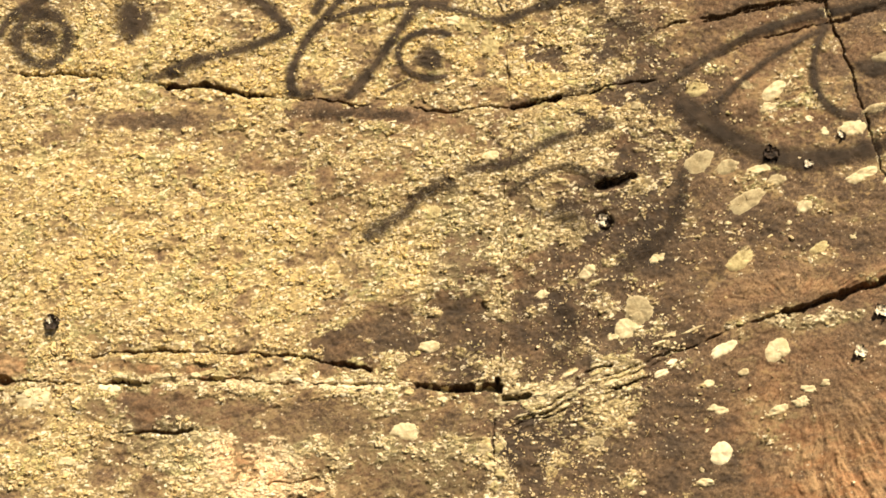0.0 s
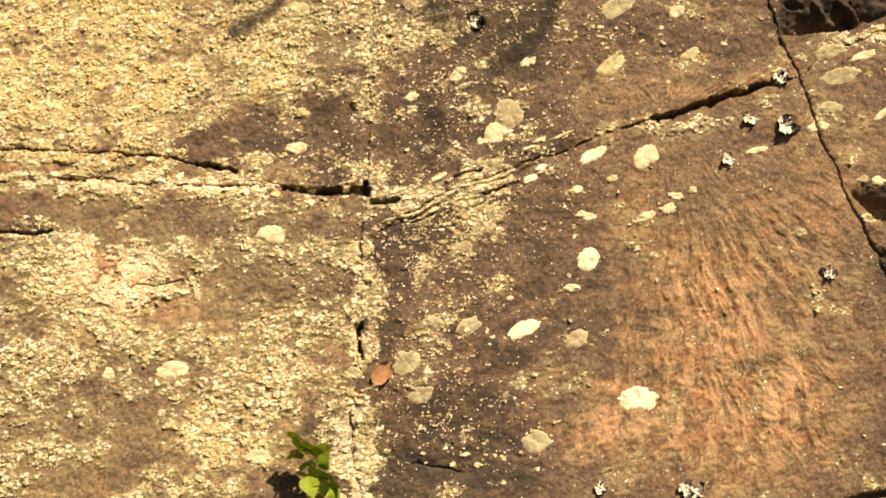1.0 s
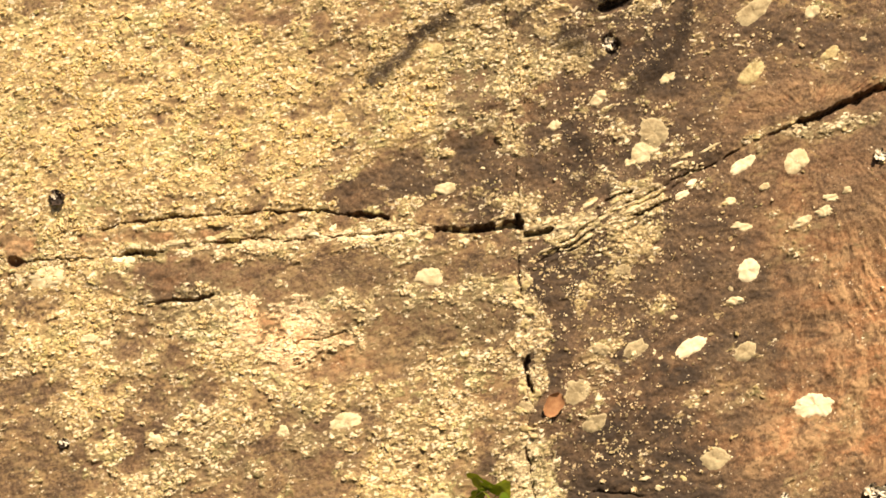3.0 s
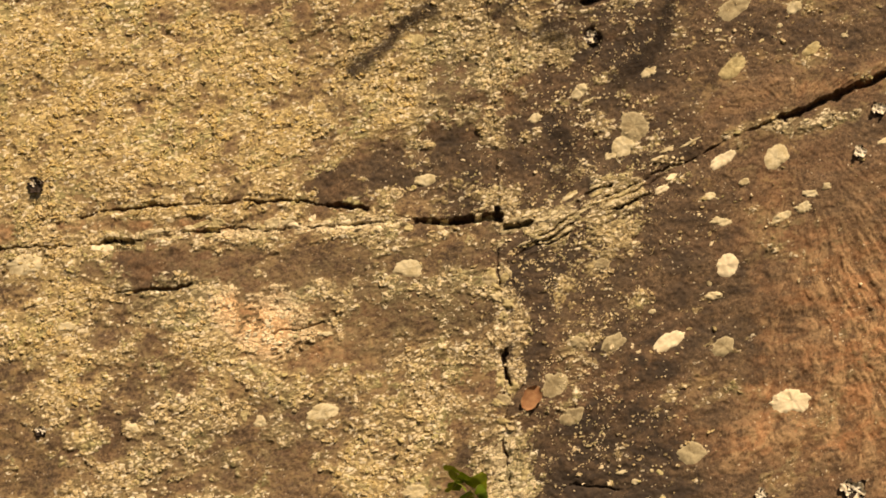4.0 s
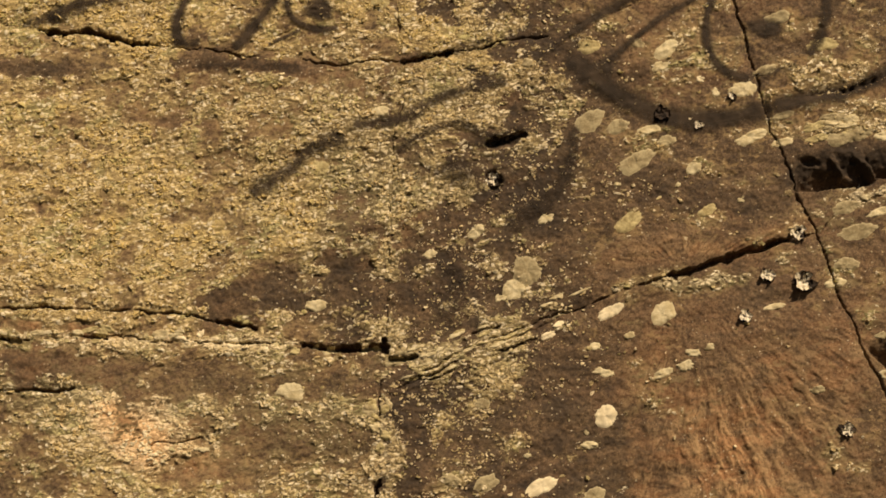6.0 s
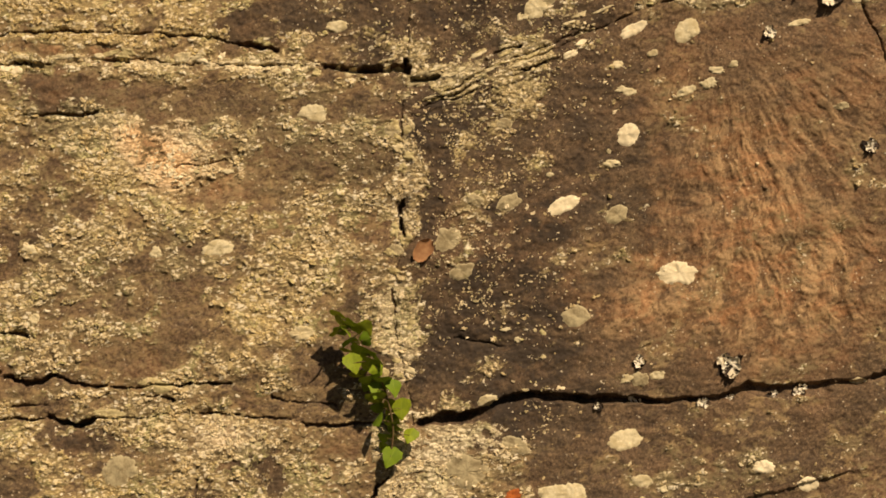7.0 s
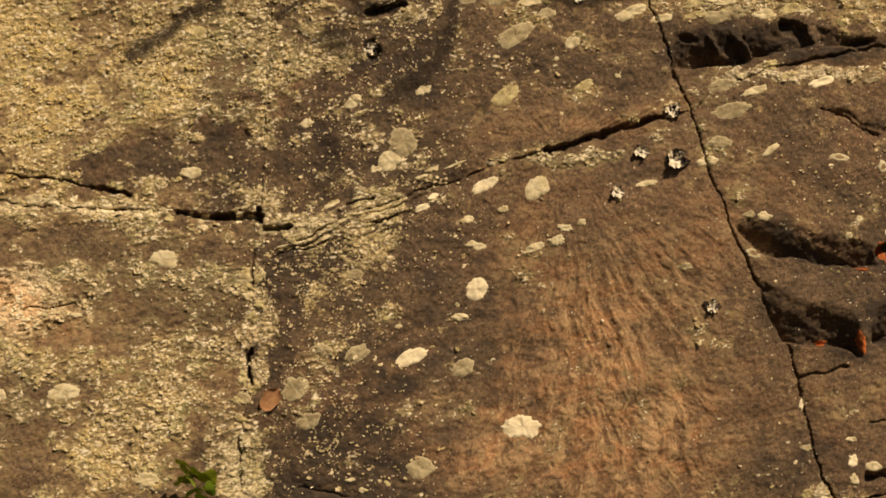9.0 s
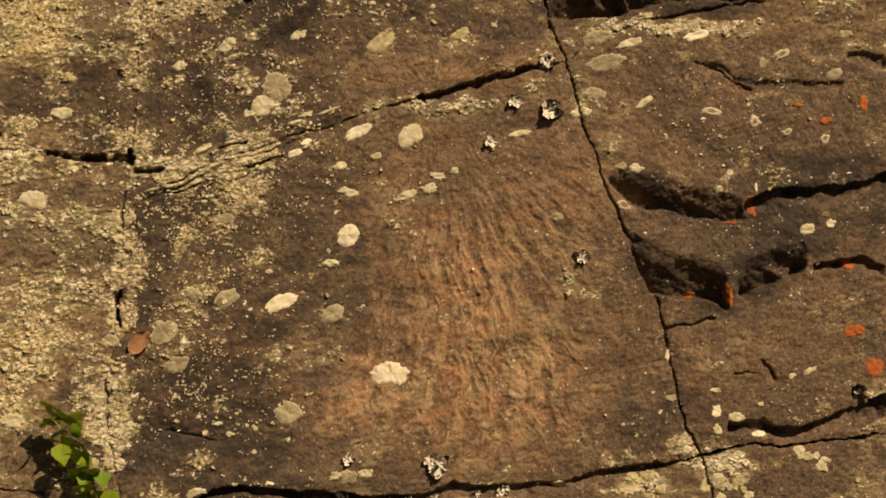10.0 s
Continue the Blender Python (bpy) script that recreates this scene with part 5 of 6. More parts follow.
lichen(0.626, 2.323, 0.0146, 0.0091, 27, "cream")
lichen(0.551, 2.388, 0.0201, 0.0082, 12, "cream")
lichen(0.496, 2.391, 0.0201, 0.0109, 22, "grey")
lichen(0.579, 2.369, 0.0146, 0.0091, 22, "grey")
lichen(0.723, 2.381, 0.0292, 0.0100, 24, "cream")
lichen(0.712, 2.465, 0.0237, 0.0137, 12, "cream")
lichen(0.748, 2.501, 0.0219, 0.0091, 22, "grey")
lichen(0.517, 2.225, 0.0255, 0.0128, 37, "yellow")
lichen(0.348, 2.136, 0.0237, 0.0237, 42, "grey")
lichen(0.327, 2.105, 0.0201, 0.0155, 32, "cream")
lichen(0.000, 2.066, 0.0182, 0.0100, 7, "cream")
lichen(0.379, 2.227, 0.0137, 0.0073, 32, "cream")
lichen(0.487, 2.073, 0.0219, 0.0091, 32, "bright")
lichen(0.574, 2.071, 0.0228, 0.0164, 32, "cream")
lichen(-0.648, 1.960, 0.0255, 0.0164, 2, "cream")
lichen(0.471, 1.974, 0.0109, 0.0055, 2, "cream")
lichen(0.520, 2.034, 0.0082, 0.0055, 2, "cream")
lichen(0.529, 2.539, 0.0109, 0.0082, 2, "grey")
lichen(0.340, 2.493, 0.0109, 0.0073, 2, "grey")
lichen(0.662, 2.458, 0.0064, 0.0082, 2, "cream")
lichen(0.599, 2.293, 0.0046, 0.0036, 2, "cream")
lichen(0.497, 2.290, 0.0055, 0.0036, 2, "cream")
lichen(0.383, 2.030, 0.0128, 0.0055, 27, "bright")
lichen(0.402, 2.049, 0.0091, 0.0046, 27, "bright")
lichen(0.261, 2.200, 0.0146, 0.0082, 42, "cream")
lichen(0.705, 2.271, 0.0055, 0.0036, 2, "cream")
lichen(0.648, 2.250, 0.0164, 0.0082, 32, "yellow")
lichen(0.186, 2.159, 0.0109, 0.0073, 22, "cream")
lichen(0.095, 2.399, 0.0146, 0.0091, 12, "cream")
lichen(-0.003, 2.297, 0.0164, 0.0128, 2, "yellow")
lichen(0.050, 2.637, 0.0146, 0.0146, 2, "yellow")
lichen(0.667, 2.678, 0.0109, 0.0091, 2, "cream")
lichen(1.093, 2.155, 0.0164, 0.0064, -1, "ring")
lichen(1.169, 2.143, 0.0091, 0.0091, 4, "ring")
lichen(1.229, 2.130, 0.0091, 0.0055, 14, "ring")
lichen(1.297, 2.124, 0.0082, 0.0073, 14, "ring")
lichen(1.213, 2.265, 0.0137, 0.0082, 34, "ring")
lichen(1.179, 2.247, 0.0064, 0.0082, 4, "grey")
lichen(0.939, 2.049, 0.0100, 0.0055, 14, "grey")
lichen(0.965, 2.047, 0.0119, 0.0082, 4, "cream")
lichen(1.132, 2.052, 0.0073, 0.0046, 24, "cream")
lichen(0.948, 1.983, 0.0146, 0.0073, -6, "ring")
lichen(1.277, 1.965, 0.0128, 0.0082, 14, "cream")
lichen(1.317, 1.978, 0.0082, 0.0073, 4, "bright")
lichen(0.862, 2.134, 0.0182, 0.0082, 9, "cream")
lichen(0.884, 2.266, 0.0237, 0.0109, 19, "grey")
lichen(0.941, 2.260, 0.0237, 0.0064, 22, "cream")
lichen(1.060, 2.284, 0.0237, 0.0073, 19, "bright")
lichen(0.903, 2.226, 0.0310, 0.0128, 14, "grey")
lichen(0.883, 2.168, 0.0201, 0.0100, 4, "grey")
lichen(0.971, 2.160, 0.0182, 0.0055, 39, "cream")
lichen(1.052, 1.661, 0.0109, 0.0064, 4, "grey")
lichen(1.042, 1.735, 0.0055, 0.0119, -11, "bright")
lichen(1.133, 1.642, 0.0091, 0.0091, 4, "bright")
lichen(1.168, 1.634, 0.0155, 0.0082, -1, "cream")
lichen(0.829, 1.954, 0.0128, 0.0073, 4, "grey")
lichen(0.993, 1.517, 0.0146, 0.0128, 4, "yellow")
lichen(1.022, 1.527, 0.0128, 0.0109, 4, "yellow")
lichen(1.054, 1.583, 0.0091, 0.0073, 4, "yellow")
lichen(1.135, 1.611, 0.0082, 0.0091, 4, "cream")
lichen(0.762, 2.091, 0.0182, 0.0055, 14, "cream")
lichen(0.576, 1.973, 0.0164, 0.0064, 24, "cream")
lichen(0.652, 2.019, 0.0091, 0.0055, 14, "cream")
lichen(1.213, 1.608, 0.0128, 0.0046, 4, "bright")
lichen(1.179, 2.030, 0.0027, 0.0073, 9, "bright")
lichen(1.113, 2.022, 0.0064, 0.0073, 4, "cream")
lichen(0.304, 2.089, 0.0091, 0.0055, 4, "cream")
lichen(1.326, 2.309, 0.0128, 0.0073, 4, "grey")
lichen(0.966, 2.307, 0.0146, 0.0073, 24, "yellow")
lichen(0.997, 2.290, 0.0182, 0.0055, 19, "yellow")
lichen(0.918, 2.284, 0.0091, 0.0046, 14, "cream")
lichen(1.148, 2.292, 0.0146, 0.0046, 16, "grey")
lichen(1.123, 1.514, 0.0109, 0.0109, 4, "yellow")
lichen(1.182, 1.527, 0.0128, 0.0091, 4, "yellow")
lichen(1.161, 1.545, 0.0091, 0.0073, 4, "cream")
lichen(0.866, 1.505, 0.0128, 0.0046, 4, "cream")
lichen(1.263, 1.710, 0.0073, 0.0046, 24, "cream")
lichen(1.296, 1.722, 0.0128, 0.0046, 29, "cream")
lichen(1.128, 1.678, 0.0091, 0.0036, 4, "cream")
lichen(1.210, 1.659, 0.0055, 0.0036, 4, "cream")
lichen(1.310, 2.238, 0.0146, 0.0091, 24, "grey")
lichen(0.846, 2.551, 0.0292, 0.0109, 9, "yellow")
lichen(0.905, 2.394, 0.0274, 0.0109, 14, "grey")
lichen(0.954, 2.394, 0.0201, 0.0091, 9, "cream")
lichen(0.832, 2.404, 0.0219, 0.0073, 24, "yellow")
lichen(0.770, 2.596, 0.0237, 0.0109, 14, "grey")
lichen(0.865, 2.684, 0.0128, 0.0109, -1, "grey")
lichen(0.982, 2.638, 0.0201, 0.0128, -31, "grey")
lichen(0.777, 2.375, 0.0182, 0.0073, 14, "cream")
lichen(0.875, 2.384, 0.0237, 0.0109, 4, "grey")
lichen(0.636, 2.480, 0.0073, 0.0055, -1, "bright")
lichen(0.118, 2.569, 0.0055, 0.0055, -1, "cream")
lichen(0.023, 2.645, 0.0128, 0.0091, 19, "cream")
lichen(0.089, 2.599, 0.0164, 0.0201, -1, "yellow")
lichen(0.779, 2.422, 0.0182, 0.0064, 19, "grey")
lichen(1.364, 2.193, 0.0082, 0.0155, 4, "orange")
lichen(1.371, 1.795, 0.0192, 0.0100, 16, "orange")
lichen(1.413, 1.734, 0.0182, 0.0155, 34, "orange")
lichen(1.297, 2.155, 0.0100, 0.0064, 4, "orange")
lichen(1.175, 2.000, 0.0082, 0.0173, 19, "orange")
lichen(1.141, 1.844, 0.0073, 0.0173, 9, "orange")
lichen(1.080, 1.839, 0.0100, 0.0046, 9, "orange")
lichen(1.357, 1.909, 0.0100, 0.0091, 4, "orange")
lichen(1.139, 1.967, 0.0109, 0.0027, 4, "orange")
lichen(1.246, 2.179, 0.0082, 0.0036, 4, "orange")
lichen(0.303, 1.307, 0.0137, 0.0109, 10, "orange")

# strips along the slanting joints
for k in range(26):
    along = seeds.random()
    lichen(0.150 + 0.30 * along + seeds.uniform(-0.01, 0.01), 1.945 + 0.125 * along + seeds.choice((0.0, 0.014, 0.030, 0.045)) + seeds.uniform(-0.004, 0.004), seeds.uniform(0.007, 0.020), seeds.uniform(0.0018, 0.0036), seeds.uniform(16, 28), seeds.choice(("cream", "grey", "yellow", "cream")))
# thick cream clumps on the foot slab
for cx, cz, n in ((1.012, 1.503, 12), (1.160, 1.520, 14), (1.300, 1.575, 8)):
    for k in range(n):
        lichen(cx + seeds.gauss(0, 0.020), cz + seeds.gauss(0, 0.011), seeds.uniform(0.005, 0.013), seeds.uniform(0.004, 0.009), seeds.uniform(-30, 40), seeds.choice(("cream", "yellow", "yellow", "cream", "grey")))
# pale crusts on the lip over the top hollow
for k in range(14):
    x = seeds.uniform(0.80, 1.15)
    lichen(x, 2.385 + 0.10 * (x - 0.80) + seeds.uniform(-0.006, 0.030), seeds.uniform(0.008, 0.022), seeds.uniform(0.004, 0.009), seeds.uniform(0, 20), seeds.choice(("cream", "yellow", "yellow", "grey")))
# clumps along the level joint
for k in range(30):
    x = seeds.uniform(-0.56, 0.10)
    lichen(x, float(line_at(LINE_MID, x, 0)) + seeds.uniform(-0.010, 0.012), seeds.uniform(0.004, 0.013), seeds.uniform(0.003, 0.008), seeds.uniform(-25, 25), seeds.choice(("cream", "cream", "yellow", "bright")))
# broken cream clumps down the upright joint
for k in range(24):
    z = 1.48 + 0.46 * seeds.random()
    lichen(float(line_at(LINE_CENTRE, z, 1)) + seeds.uniform(-0.026, 0.020) * (1.4 if z < 1.66 else 0.8), z, seeds.uniform(0.004, 0.011), seeds.uniform(0.004, 0.012), seeds.uniform(-40, 40), seeds.choice(("cream", "yellow", "yellow", "grey")))


def foliose(x, z, size, lobes, white=0.85):
    """A curled leafy lichen: a dark hold with white lobes that lift from the rock."""
    top, size = float(rise(x, z)), size * 1.22
    thing = tagged(new("leafy_lichen"), "curled white leafy lichen with a dark underside", "lichen", "leafy lichens on the rock face")
    thing.location = (x, -top, z)
    turn = seeds.uniform(0, 6.28)
    for k in range(lobes + 1):
        hold = k == lobes
        a = turn + 6.283 * k / lobes + seeds.uniform(-0.5, 0.5)
        n, m = 9, 7
        t, w = np.linspace(0, 1, n)[:, None], np.linspace(-1, 1, m)[None, :]
        reach = size * (0.75 if hold else seeds.uniform(0.5, 1.05))
        along = reach * (t * 1.9 - 0.9 if hold else t)
        wide = reach * (0.95 if hold else 0.44) * np.sin(0.35 + 2.5 * t) * (1 + 0.45 * np.sin(11 * t + a + 2 * w)) * w
        lift = 0.002 + size * ((0.10 * (1 - t) + 0.05) if hold else (0.16 + 0.34 * t**1.5 * seeds.uniform(0.2, 1.0)) + 0.14 * (w**2) * t)
        lift = lift + size * 0.12 * np.sin(6 * t + 4 * w + a)
        lx, lz = along * math.cos(a) - wide * math.sin(a), along * math.sin(a) + wide * math.cos(a)
        front = np.stack([lx, -np.broadcast_to(lift, lx.shape), lz], -1).reshape(-1, 3)
        back = front + (0, 0.0012 + 0.05 * size, 0)
        i = np.arange(n * m).reshape(n, m)
        q = np.stack([i[:-1, :-1], i[:-1, 1:], i[1:, 1:], i[1:, :-1]], -1).reshape(-1, 4)
        rim = np.r_[i[0, :-1], i[:-1, -1], i[-1, :0:-1], i[:0:-1, 0]]
        wall_q = np.stack([rim, np.roll(rim, -1), np.roll(rim, -1) + n * m, rim + n * m], -1)
        me = mesh_from("lobe", np.vstack([front, back]), np.vstack([q, q[:, ::-1] + n * m, wall_q]))
        paint_attr(me, "radial", np.full(2 * n * m, 0.3))
        part("hold" if hold else "lobe", me, FLAKE_DARK if hold or seeds.random() > white else FLAKE_WHITE, thing, "dark brown underside" if hold else "")


foliose(0.653, 1.527, 0.0219, 6)
foliose(0.749, 2.143, 0.0128, 4)
foliose(0.812, 2.135, 0.0192, 6)
foliose(0.711, 2.072, 0.0109, 4)
foliose(0.878, 1.889, 0.0146, 4)
foliose(0.801, 2.216, 0.0128, 5)
foliose(-0.628, 2.088, 0.0128, 6, 0.3)
foliose(0.286, 2.292, 0.0155, 6, 0.35)
foliose(0.571, 2.419, 0.0125, 6, 0.15)
foliose(0.612, 1.464, 0.0100, 3)
foliose(0.658, 1.472, 0.0091, 3)
foliose(0.726, 1.478, 0.0082, 3)
foliose(0.770, 1.487, 0.0128, 4)
foliose(0.439, 1.456, 0.0082, 3)
foliose(0.501, 1.464, 0.0100, 3)
foliose(0.505, 1.529, 0.0109, 4)
foliose(1.389, 1.693, 0.0128, 4)
foliose(-0.632, 1.692, 0.0091, 3)
foliose(0.691, 2.451, 0.0082, 3)
foliose(0.634, 2.399, 0.0073, 3)

# ---- granules of the crust lichens: grains of a few millimetres, in clumps ----
CRUMB = Nodes("lichen_granule")
pick = CRUMB.tree.nodes.new("ShaderNodeNewGeometry").outputs["Random Per Island"]
tone = CRUMB.mix(CRUMB.ramp(pick, 0.15, 0.75), (0.48, 0.37, 0.19), (0.75, 0.64, 0.42))
tone = CRUMB.mix(CRUMB.ramp(pick, 0.70, 0.95), tone, (0.30, 0.235, 0.115))
tone = CRUMB.mix(CRUMB.math("MULTIPLY", CRUMB.attr("yellow"), CRUMB.ramp(pick, 0.9, 0.3, 0.2, 0.8)), tone, (0.58, 0.44, 0.16))
tone = CRUMB.mix(CRUMB.math("MULTIPLY", CRUMB.ramp(CRUMB.noise(11, 5, 0.65), 0.48, 0.60), CRUMB.ramp(pick, 0.7, 0.2, 0.0, 0.7)), tone, (0.43, 0.40, 0.18))
tone = CRUMB.mix(CRUMB.math("MULTIPLY", CRUMB.attr("pale"), 0.8), tone, (0.84, 0.745, 0.53))
CRUMB.surface(tone, 0.95, CRUMB.bump(CRUMB.noise(600, 3), 0.5, 0.001), 0.15)
chance = np.clip((lichen_cover - 0.50) * 3.2, 0, 1) * np.clip(0.5 + 2.4 * fractal(BX, BZ, 75, 2, 0.6, 51), 0, 1) * (gap_depth < 0.006) + 0.0015
chance = np.maximum(chance, 0.62 * speck_cover * np.clip(0.4 + 2.0 * fractal(BX, BZ, 60, 2, 0.6, 52), 0, 1) * (gap_depth < 0.006)) * np.where(painted, 0.3, 1.0)
dice = np.random.RandomState(5)
pool = np.flatnonzero(dice.rand(chance.size) < chance.ravel() * 0.26)
gx_, gz_ = GX.ravel()[pool] + dice.uniform(-1, 1, len(pool)) * STEP / 2, GZ.ravel()[pool] + dice.uniform(-1, 1, len(pool)) * STEP / 2
radius = np.clip(0.0020 * np.exp(0.40 * dice.randn(len(pool))), 0.0009, 0.0045) * np.where(speck_cover.ravel()[pool] > 0.3, 0.70, 1.0)
sides = 6
spin = dice.rand(len(pool), 1) * 6.283 + np.arange(sides) * 6.283 / sides
wob = radius[:, None] * dice.uniform(0.5, 1.45, (len(pool), sides))
long = dice.uniform(0.9, 1.6, (len(pool), 1))
lean = radians(14) + 0.6 * dice.randn(len(pool), 1)
alongx, upz = np.cos(spin) * wob * long, np.sin(spin) * wob * 0.85
ringx, ringz = alongx * np.cos(lean) - upz * np.sin(lean), alongx * np.sin(lean) + upz * np.cos(lean)
base = rise(gx_, gz_)
lift = 0.0004 + radius * dice.uniform(0.10, 0.50, len(pool))
outer = np.stack([gx_[:, None] + ringx, -(base - 0.0006)[:, None] + 0 * ringx, gz_[:, None] + ringz], -1)
inner = np.stack([gx_[:, None] + 0.7 * ringx, -(base[:, None] + lift[:, None] * dice.uniform(0.2, 2.2, ringx.shape)), gz_[:, None] + 0.7 * ringz], -1)
crumb_verts = np.concatenate([outer, inner], 1)
k = np.arange(sides)
kk = (k + 1) % sides
shape = np.vstack([np.stack([k, k + sides, kk + sides, kk], -1)[:, ::-1], [[11, 8, 7, 6], [11, 10, 9, 8]]])
shape[:6] = shape[:6, ::-1]
crumb_block = 4 * ((gx_ > line_at(LINE_CENTRE, gz_, 1)).astype(int) + (gx_ > line_at(LINE_RIGHT, gz_, 1)))
for k in (0, 4, 8):
    mine = crumb_verts[crumb_block == k]
    me = mesh_from("lichen_granules", mine.reshape(-1, 3), (np.arange(len(mine))[:, None, None] * 2 * sides + shape[::1]).reshape(-1, 4), False)
    paint_attr(me, "pale", np.repeat(np.maximum(pale_cover, 0.25 * speck_cover).ravel()[pool[crumb_block == k]], 2 * sides))
    paint_attr(me, "yellow", np.repeat(yellow_cover.ravel()[pool[crumb_block == k]], 2 * sides))
    me.materials.append(CRUMB.mat)
    tagged(new("lichen_granules", me), "loose yellow and cream lichen grains on rock", "lichen", kind="stuff")


# ---- the seedling in the crack ----
STEM = [(0.098, 0.006, 1.335), (0.104, -0.016, 1.366), (0.108, -0.026, 1.407), (0.101, -0.036, 1.448), (0.085, -0.044, 1.494), (0.059, -0.054, 1.540), (0.024, -0.060, 1.582)]
seedling = tagged(new("seedling"), "small green birch seedling growing from a crack", "plant")


def tube(name, points, thick, material, parent, label=""):
    cu = bpy.data.curves.new(name, "CURVE")
    cu.dimensions, cu.bevel_depth, cu.bevel_resolution, cu.use_fill_caps = "3D", thick, 2, True
    sp = cu.splines.new("POLY")
    sp.points.add(len(points) - 1)
    for k, p in enumerate(points):
        sp.points[k].co = (*p, 1)
        sp.points[k].radius = 1 - 0.6 * k / max(1, len(points) - 1)
    cu.materials.append(material)
    ob = new(name, cu)
    ob.parent = parent
    return tagged(ob, label)


def bend(points, per=6):
    p = [Vector(q) for q in points]
    p = [2 * p[0] - p[1], *p, 2 * p[-1] - p[-2]]
    out = []
    for a, b, c, d in zip(p, p[1:], p[2:], p[3:]):
        for k in range(per):
            t = k / per
            out.append(0.5 * (2 * b + (c - a) * t + (2 * a - 5 * b + 4 * c - d) * t**2 + (3 * b - a - 3 * c + d) * t**3))
    return out + [p[-2]]


stem_line = bend(STEM)
tube("stem", stem_line, 0.0022, STEM_SKIN, seedling, "thin brown stem")


def leaf_mesh(size, fold):
    """A pointed oval blade with toothed edges, folded along its midrib."""
    n, m = 9, 7
    t, w = np.linspace(0, 1, n)[:, None], np.linspace(-1, 1, m)[None, :]
    half = 0.46 * np.sin(math.pi * np.clip(t, 0, 1) ** 0.62) ** 0.9 * (1 - 0.25 * t) + 0.01
    half = half * (1 + 0.10 * (np.arange(n) % 2)[:, None] * np.abs(w) ** 4)
    x, z = half * w, t - 0.5
    y = -fold * np.abs(x) + 0.22 * (t - 0.45) ** 2 + 0.04 * np.sin(7 * t) * w
    top = np.stack([x * np.ones_like(t), y * np.ones_like(x), z * np.ones_like(x)], -1).reshape(-1, 3) * size * 2
    i = np.arange(n * m).reshape(n, m)
    q = np.stack([i[:-1, :-1], i[:-1, 1:], i[1:, 1:], i[1:, :-1]], -1).reshape(-1, 4)
    me = mesh_from("leaf", top, q)
    paint_attr(me, "vein", np.abs(w) * np.ones_like(t))
    return me


def leaf(x, y, z, size, tilt, shaded=0):
    here = Vector((x, y, z))
    foot = min(stem_line, key=lambda p: (p - here).length + max(0, p.z - z))
    me = leaf_mesh(size * 0.78, seeds.uniform(-0.5, 0.1))
    ob = part("leaf", me, LEAF, seedling)
    ob.matrix_basis = pose(x, y, z, seeds.uniform(-76, -48) if shaded else seeds.uniform(8, 52), seeds.uniform(-15, 15) + 180 + tilt, seeds.uniform(-25, 50))
    stalk = tube("leaf_stalk", bend([foot, foot.lerp(here, 0.5) + Vector((0, -0.004, 0.003)), here], 4), 0.0008, STEM_SKIN, ob)
    stalk.matrix_parent_inverse = ob.matrix_basis.inverted()


leaf(0.014, -0.062, 1.592, 0.0202, 20, 1)
leaf(0.016, -0.062, 1.565, 0.0213, -40, 1)
leaf(0.032, -0.060, 1.566, 0.0168, 10, 0)
leaf(0.056, -0.056, 1.553, 0.0179, 60, 1)
leaf(0.042, -0.056, 1.516, 0.0235, -15, 0)
leaf(0.079, -0.050, 1.521, 0.0190, 30, 1)
leaf(0.079, -0.052, 1.508, 0.0213, 75, 0)
leaf(0.081, -0.048, 1.474, 0.0202, 15, 0)
leaf(0.108, -0.046, 1.478, 0.0202, -12, 0)
leaf(0.120, -0.042, 1.445, 0.0246, -5, 0)
leaf(0.083, -0.040, 1.425, 0.0202, -60, 0)
leaf(0.135, -0.034, 1.403, 0.0190, 10, 0)
leaf(0.105, -0.028, 1.367, 0.0246, 20, 0)
leaf(0.065, -0.048, 1.532, 0.0157, 40, 1)
leaf(0.095, -0.022, 1.395, 0.0179, 10, 1)
leaf(0.109, -0.024, 1.418, 0.0179, -20, 1)
leaf(0.100, -0.030, 1.450, 0.0168, 30, 1)
leaf(0.064, -0.022, 1.478, 0.0201, 30, 1)
leaf(0.085, -0.018, 1.443, 0.0201, -30, 1)
leaf(0.108, -0.014, 1.409, 0.0201, 20, 1)
leaf(0.051, -0.030, 1.498, 0.0201, -20, 1)
leaf(0.095, -0.010, 1.379, 0.0182, 0, 1)
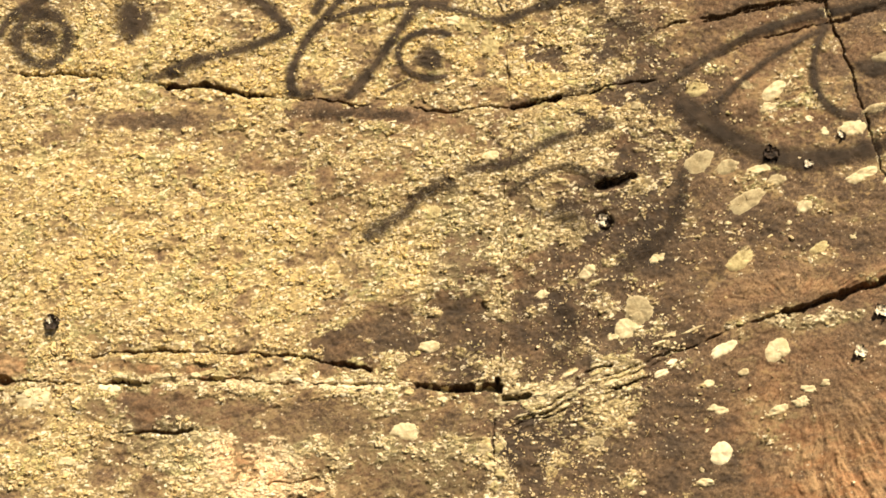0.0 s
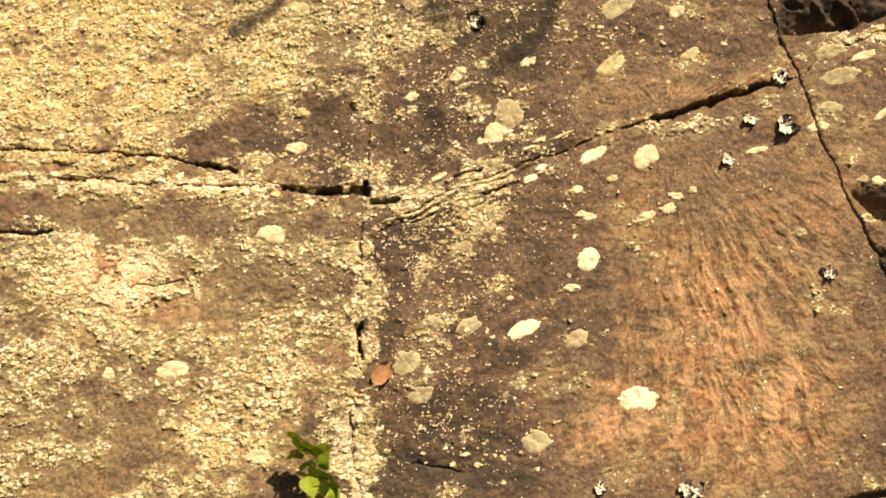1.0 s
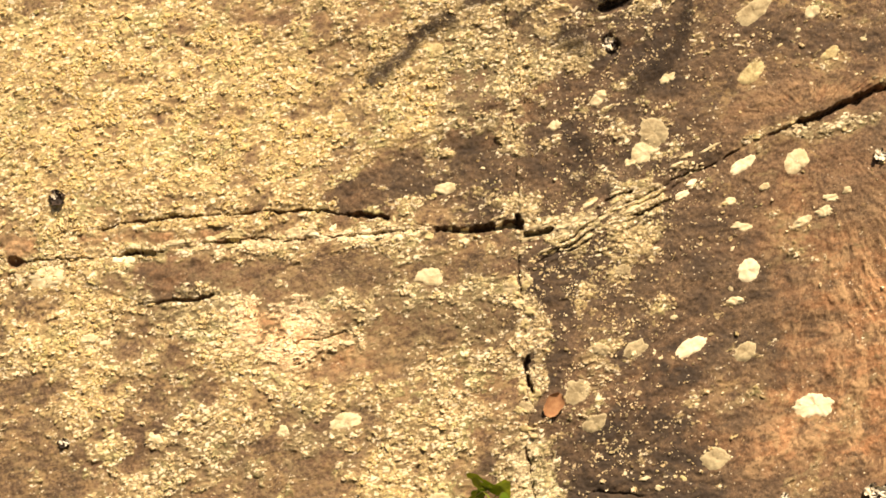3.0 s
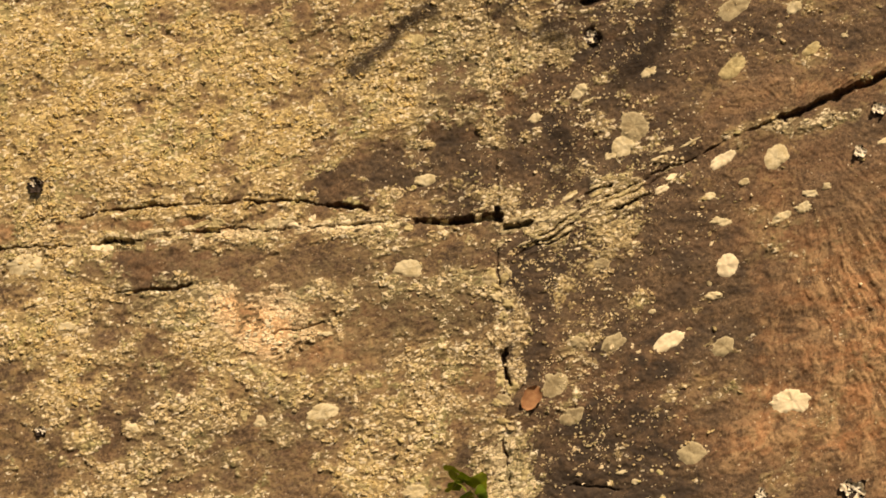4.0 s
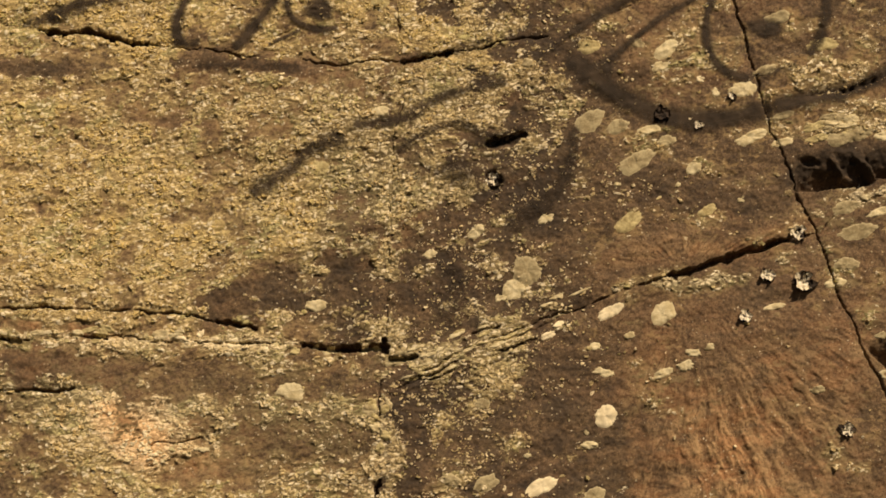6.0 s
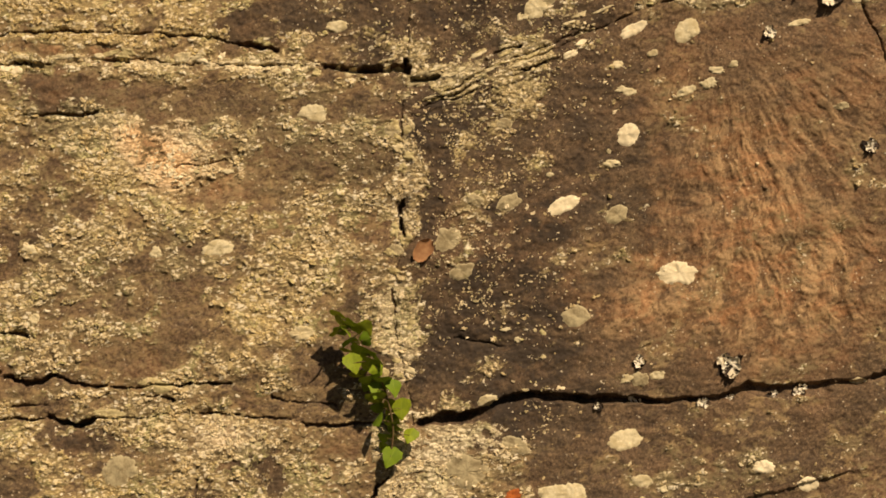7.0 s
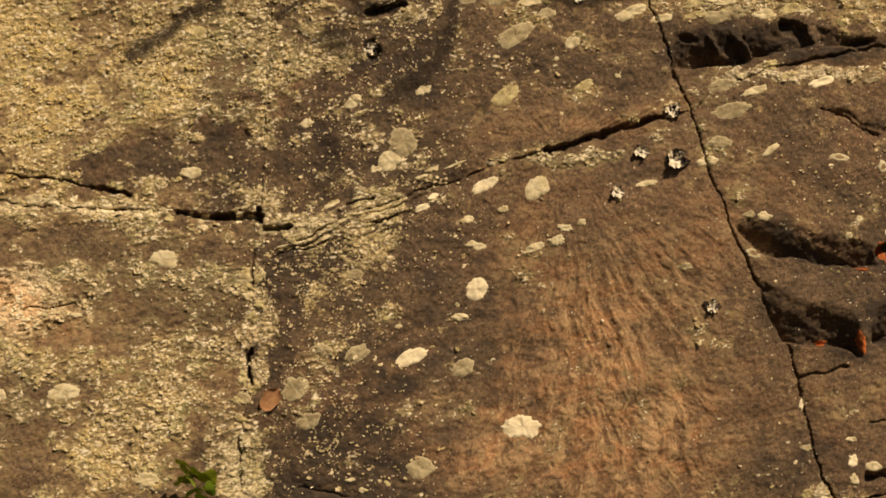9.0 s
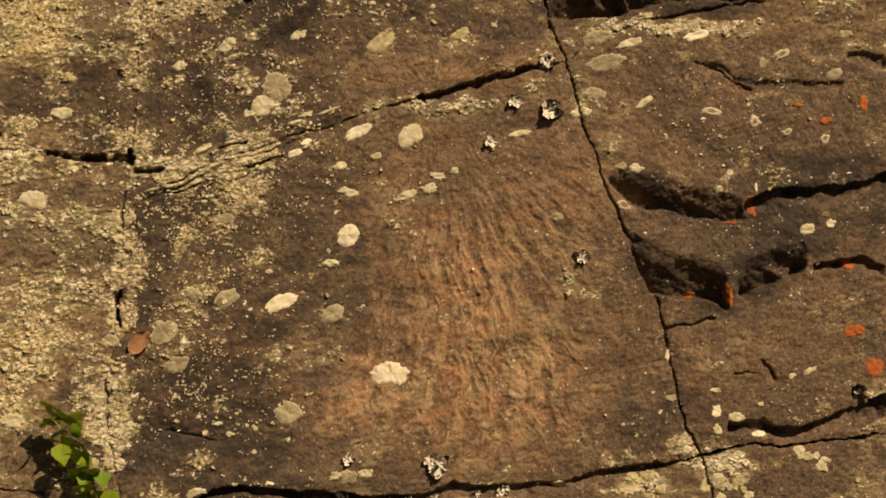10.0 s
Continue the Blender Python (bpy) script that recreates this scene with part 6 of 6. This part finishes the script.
leaf(0.032, -0.040, 1.535, 0.0182, 10, 1)
leaf(0.022, -0.052, 1.577, 0.0260, 15, 1)
leaf(0.035, -0.052, 1.548, 0.0260, -40, 1)
leaf(0.052, -0.050, 1.532, 0.0260, 6, 1)
leaf(0.065, -0.050, 1.512, 0.0260, 24, 1)
leaf(0.070, -0.046, 1.487, 0.0260, -14, 1)
leaf(0.090, -0.046, 1.487, 0.0260, -20, 1)
leaf(0.081, -0.040, 1.459, 0.0260, -10, 1)
leaf(0.028, -0.046, 1.565, 0.0260, -16, 1)
leaf(0.058, -0.050, 1.568, 0.0260, -25, 1)
for k, spot in enumerate(stem_line[2:-1]):
    if k % 3 == 0:
        leaf(spot.x + seeds.uniform(-0.014, 0.010), spot.y + seeds.uniform(0.008, 0.022), spot.z + seeds.uniform(-0.010, 0.006), seeds.uniform(0.017, 0.022), seeds.uniform(-40, 40), 1)

# ---- a dead leaf caught beside the joint ----
DEAD_LEAF = (0.150, 1.701)
n, m = 8, 8
t, w = np.linspace(0, 1, n)[:, None], np.linspace(-1, 1, m)[None, :]
half = 0.46 * np.sin(math.pi * (0.06 + 0.88 * t)) ** 0.7 * (1 + 0.12 * np.sin(11 * t))
u, v = half * w * 0.032, (t - 0.5) * 0.042 * np.ones_like(w)
c, s = math.cos(radians(-35)), math.sin(radians(-35))
lx, lz = DEAD_LEAF[0] + u * c - v * s, DEAD_LEAF[1] + u * s + v * c
ly = -rise(*DEAD_LEAF) - 0.004 - 0.006 * np.abs(w) ** 2 * np.ones_like(t) - 0.005 * t
front = np.stack([lx, ly, lz], -1).reshape(-1, 3)
i = np.arange(n * m).reshape(n, m)
q = np.stack([i[:-1, :-1], i[:-1, 1:], i[1:, 1:], i[1:, :-1]], -1).reshape(-1, 4)
me = mesh_from("dead_leaf", np.vstack([front, front + (0, 0.0008, 0)]), np.vstack([q, q[:, ::-1] + n * m]))
me.materials.append(DEAD_SKIN)
tagged(new("dead_leaf", me), "curled orange-brown dead leaf caught in a crack", "leaf")
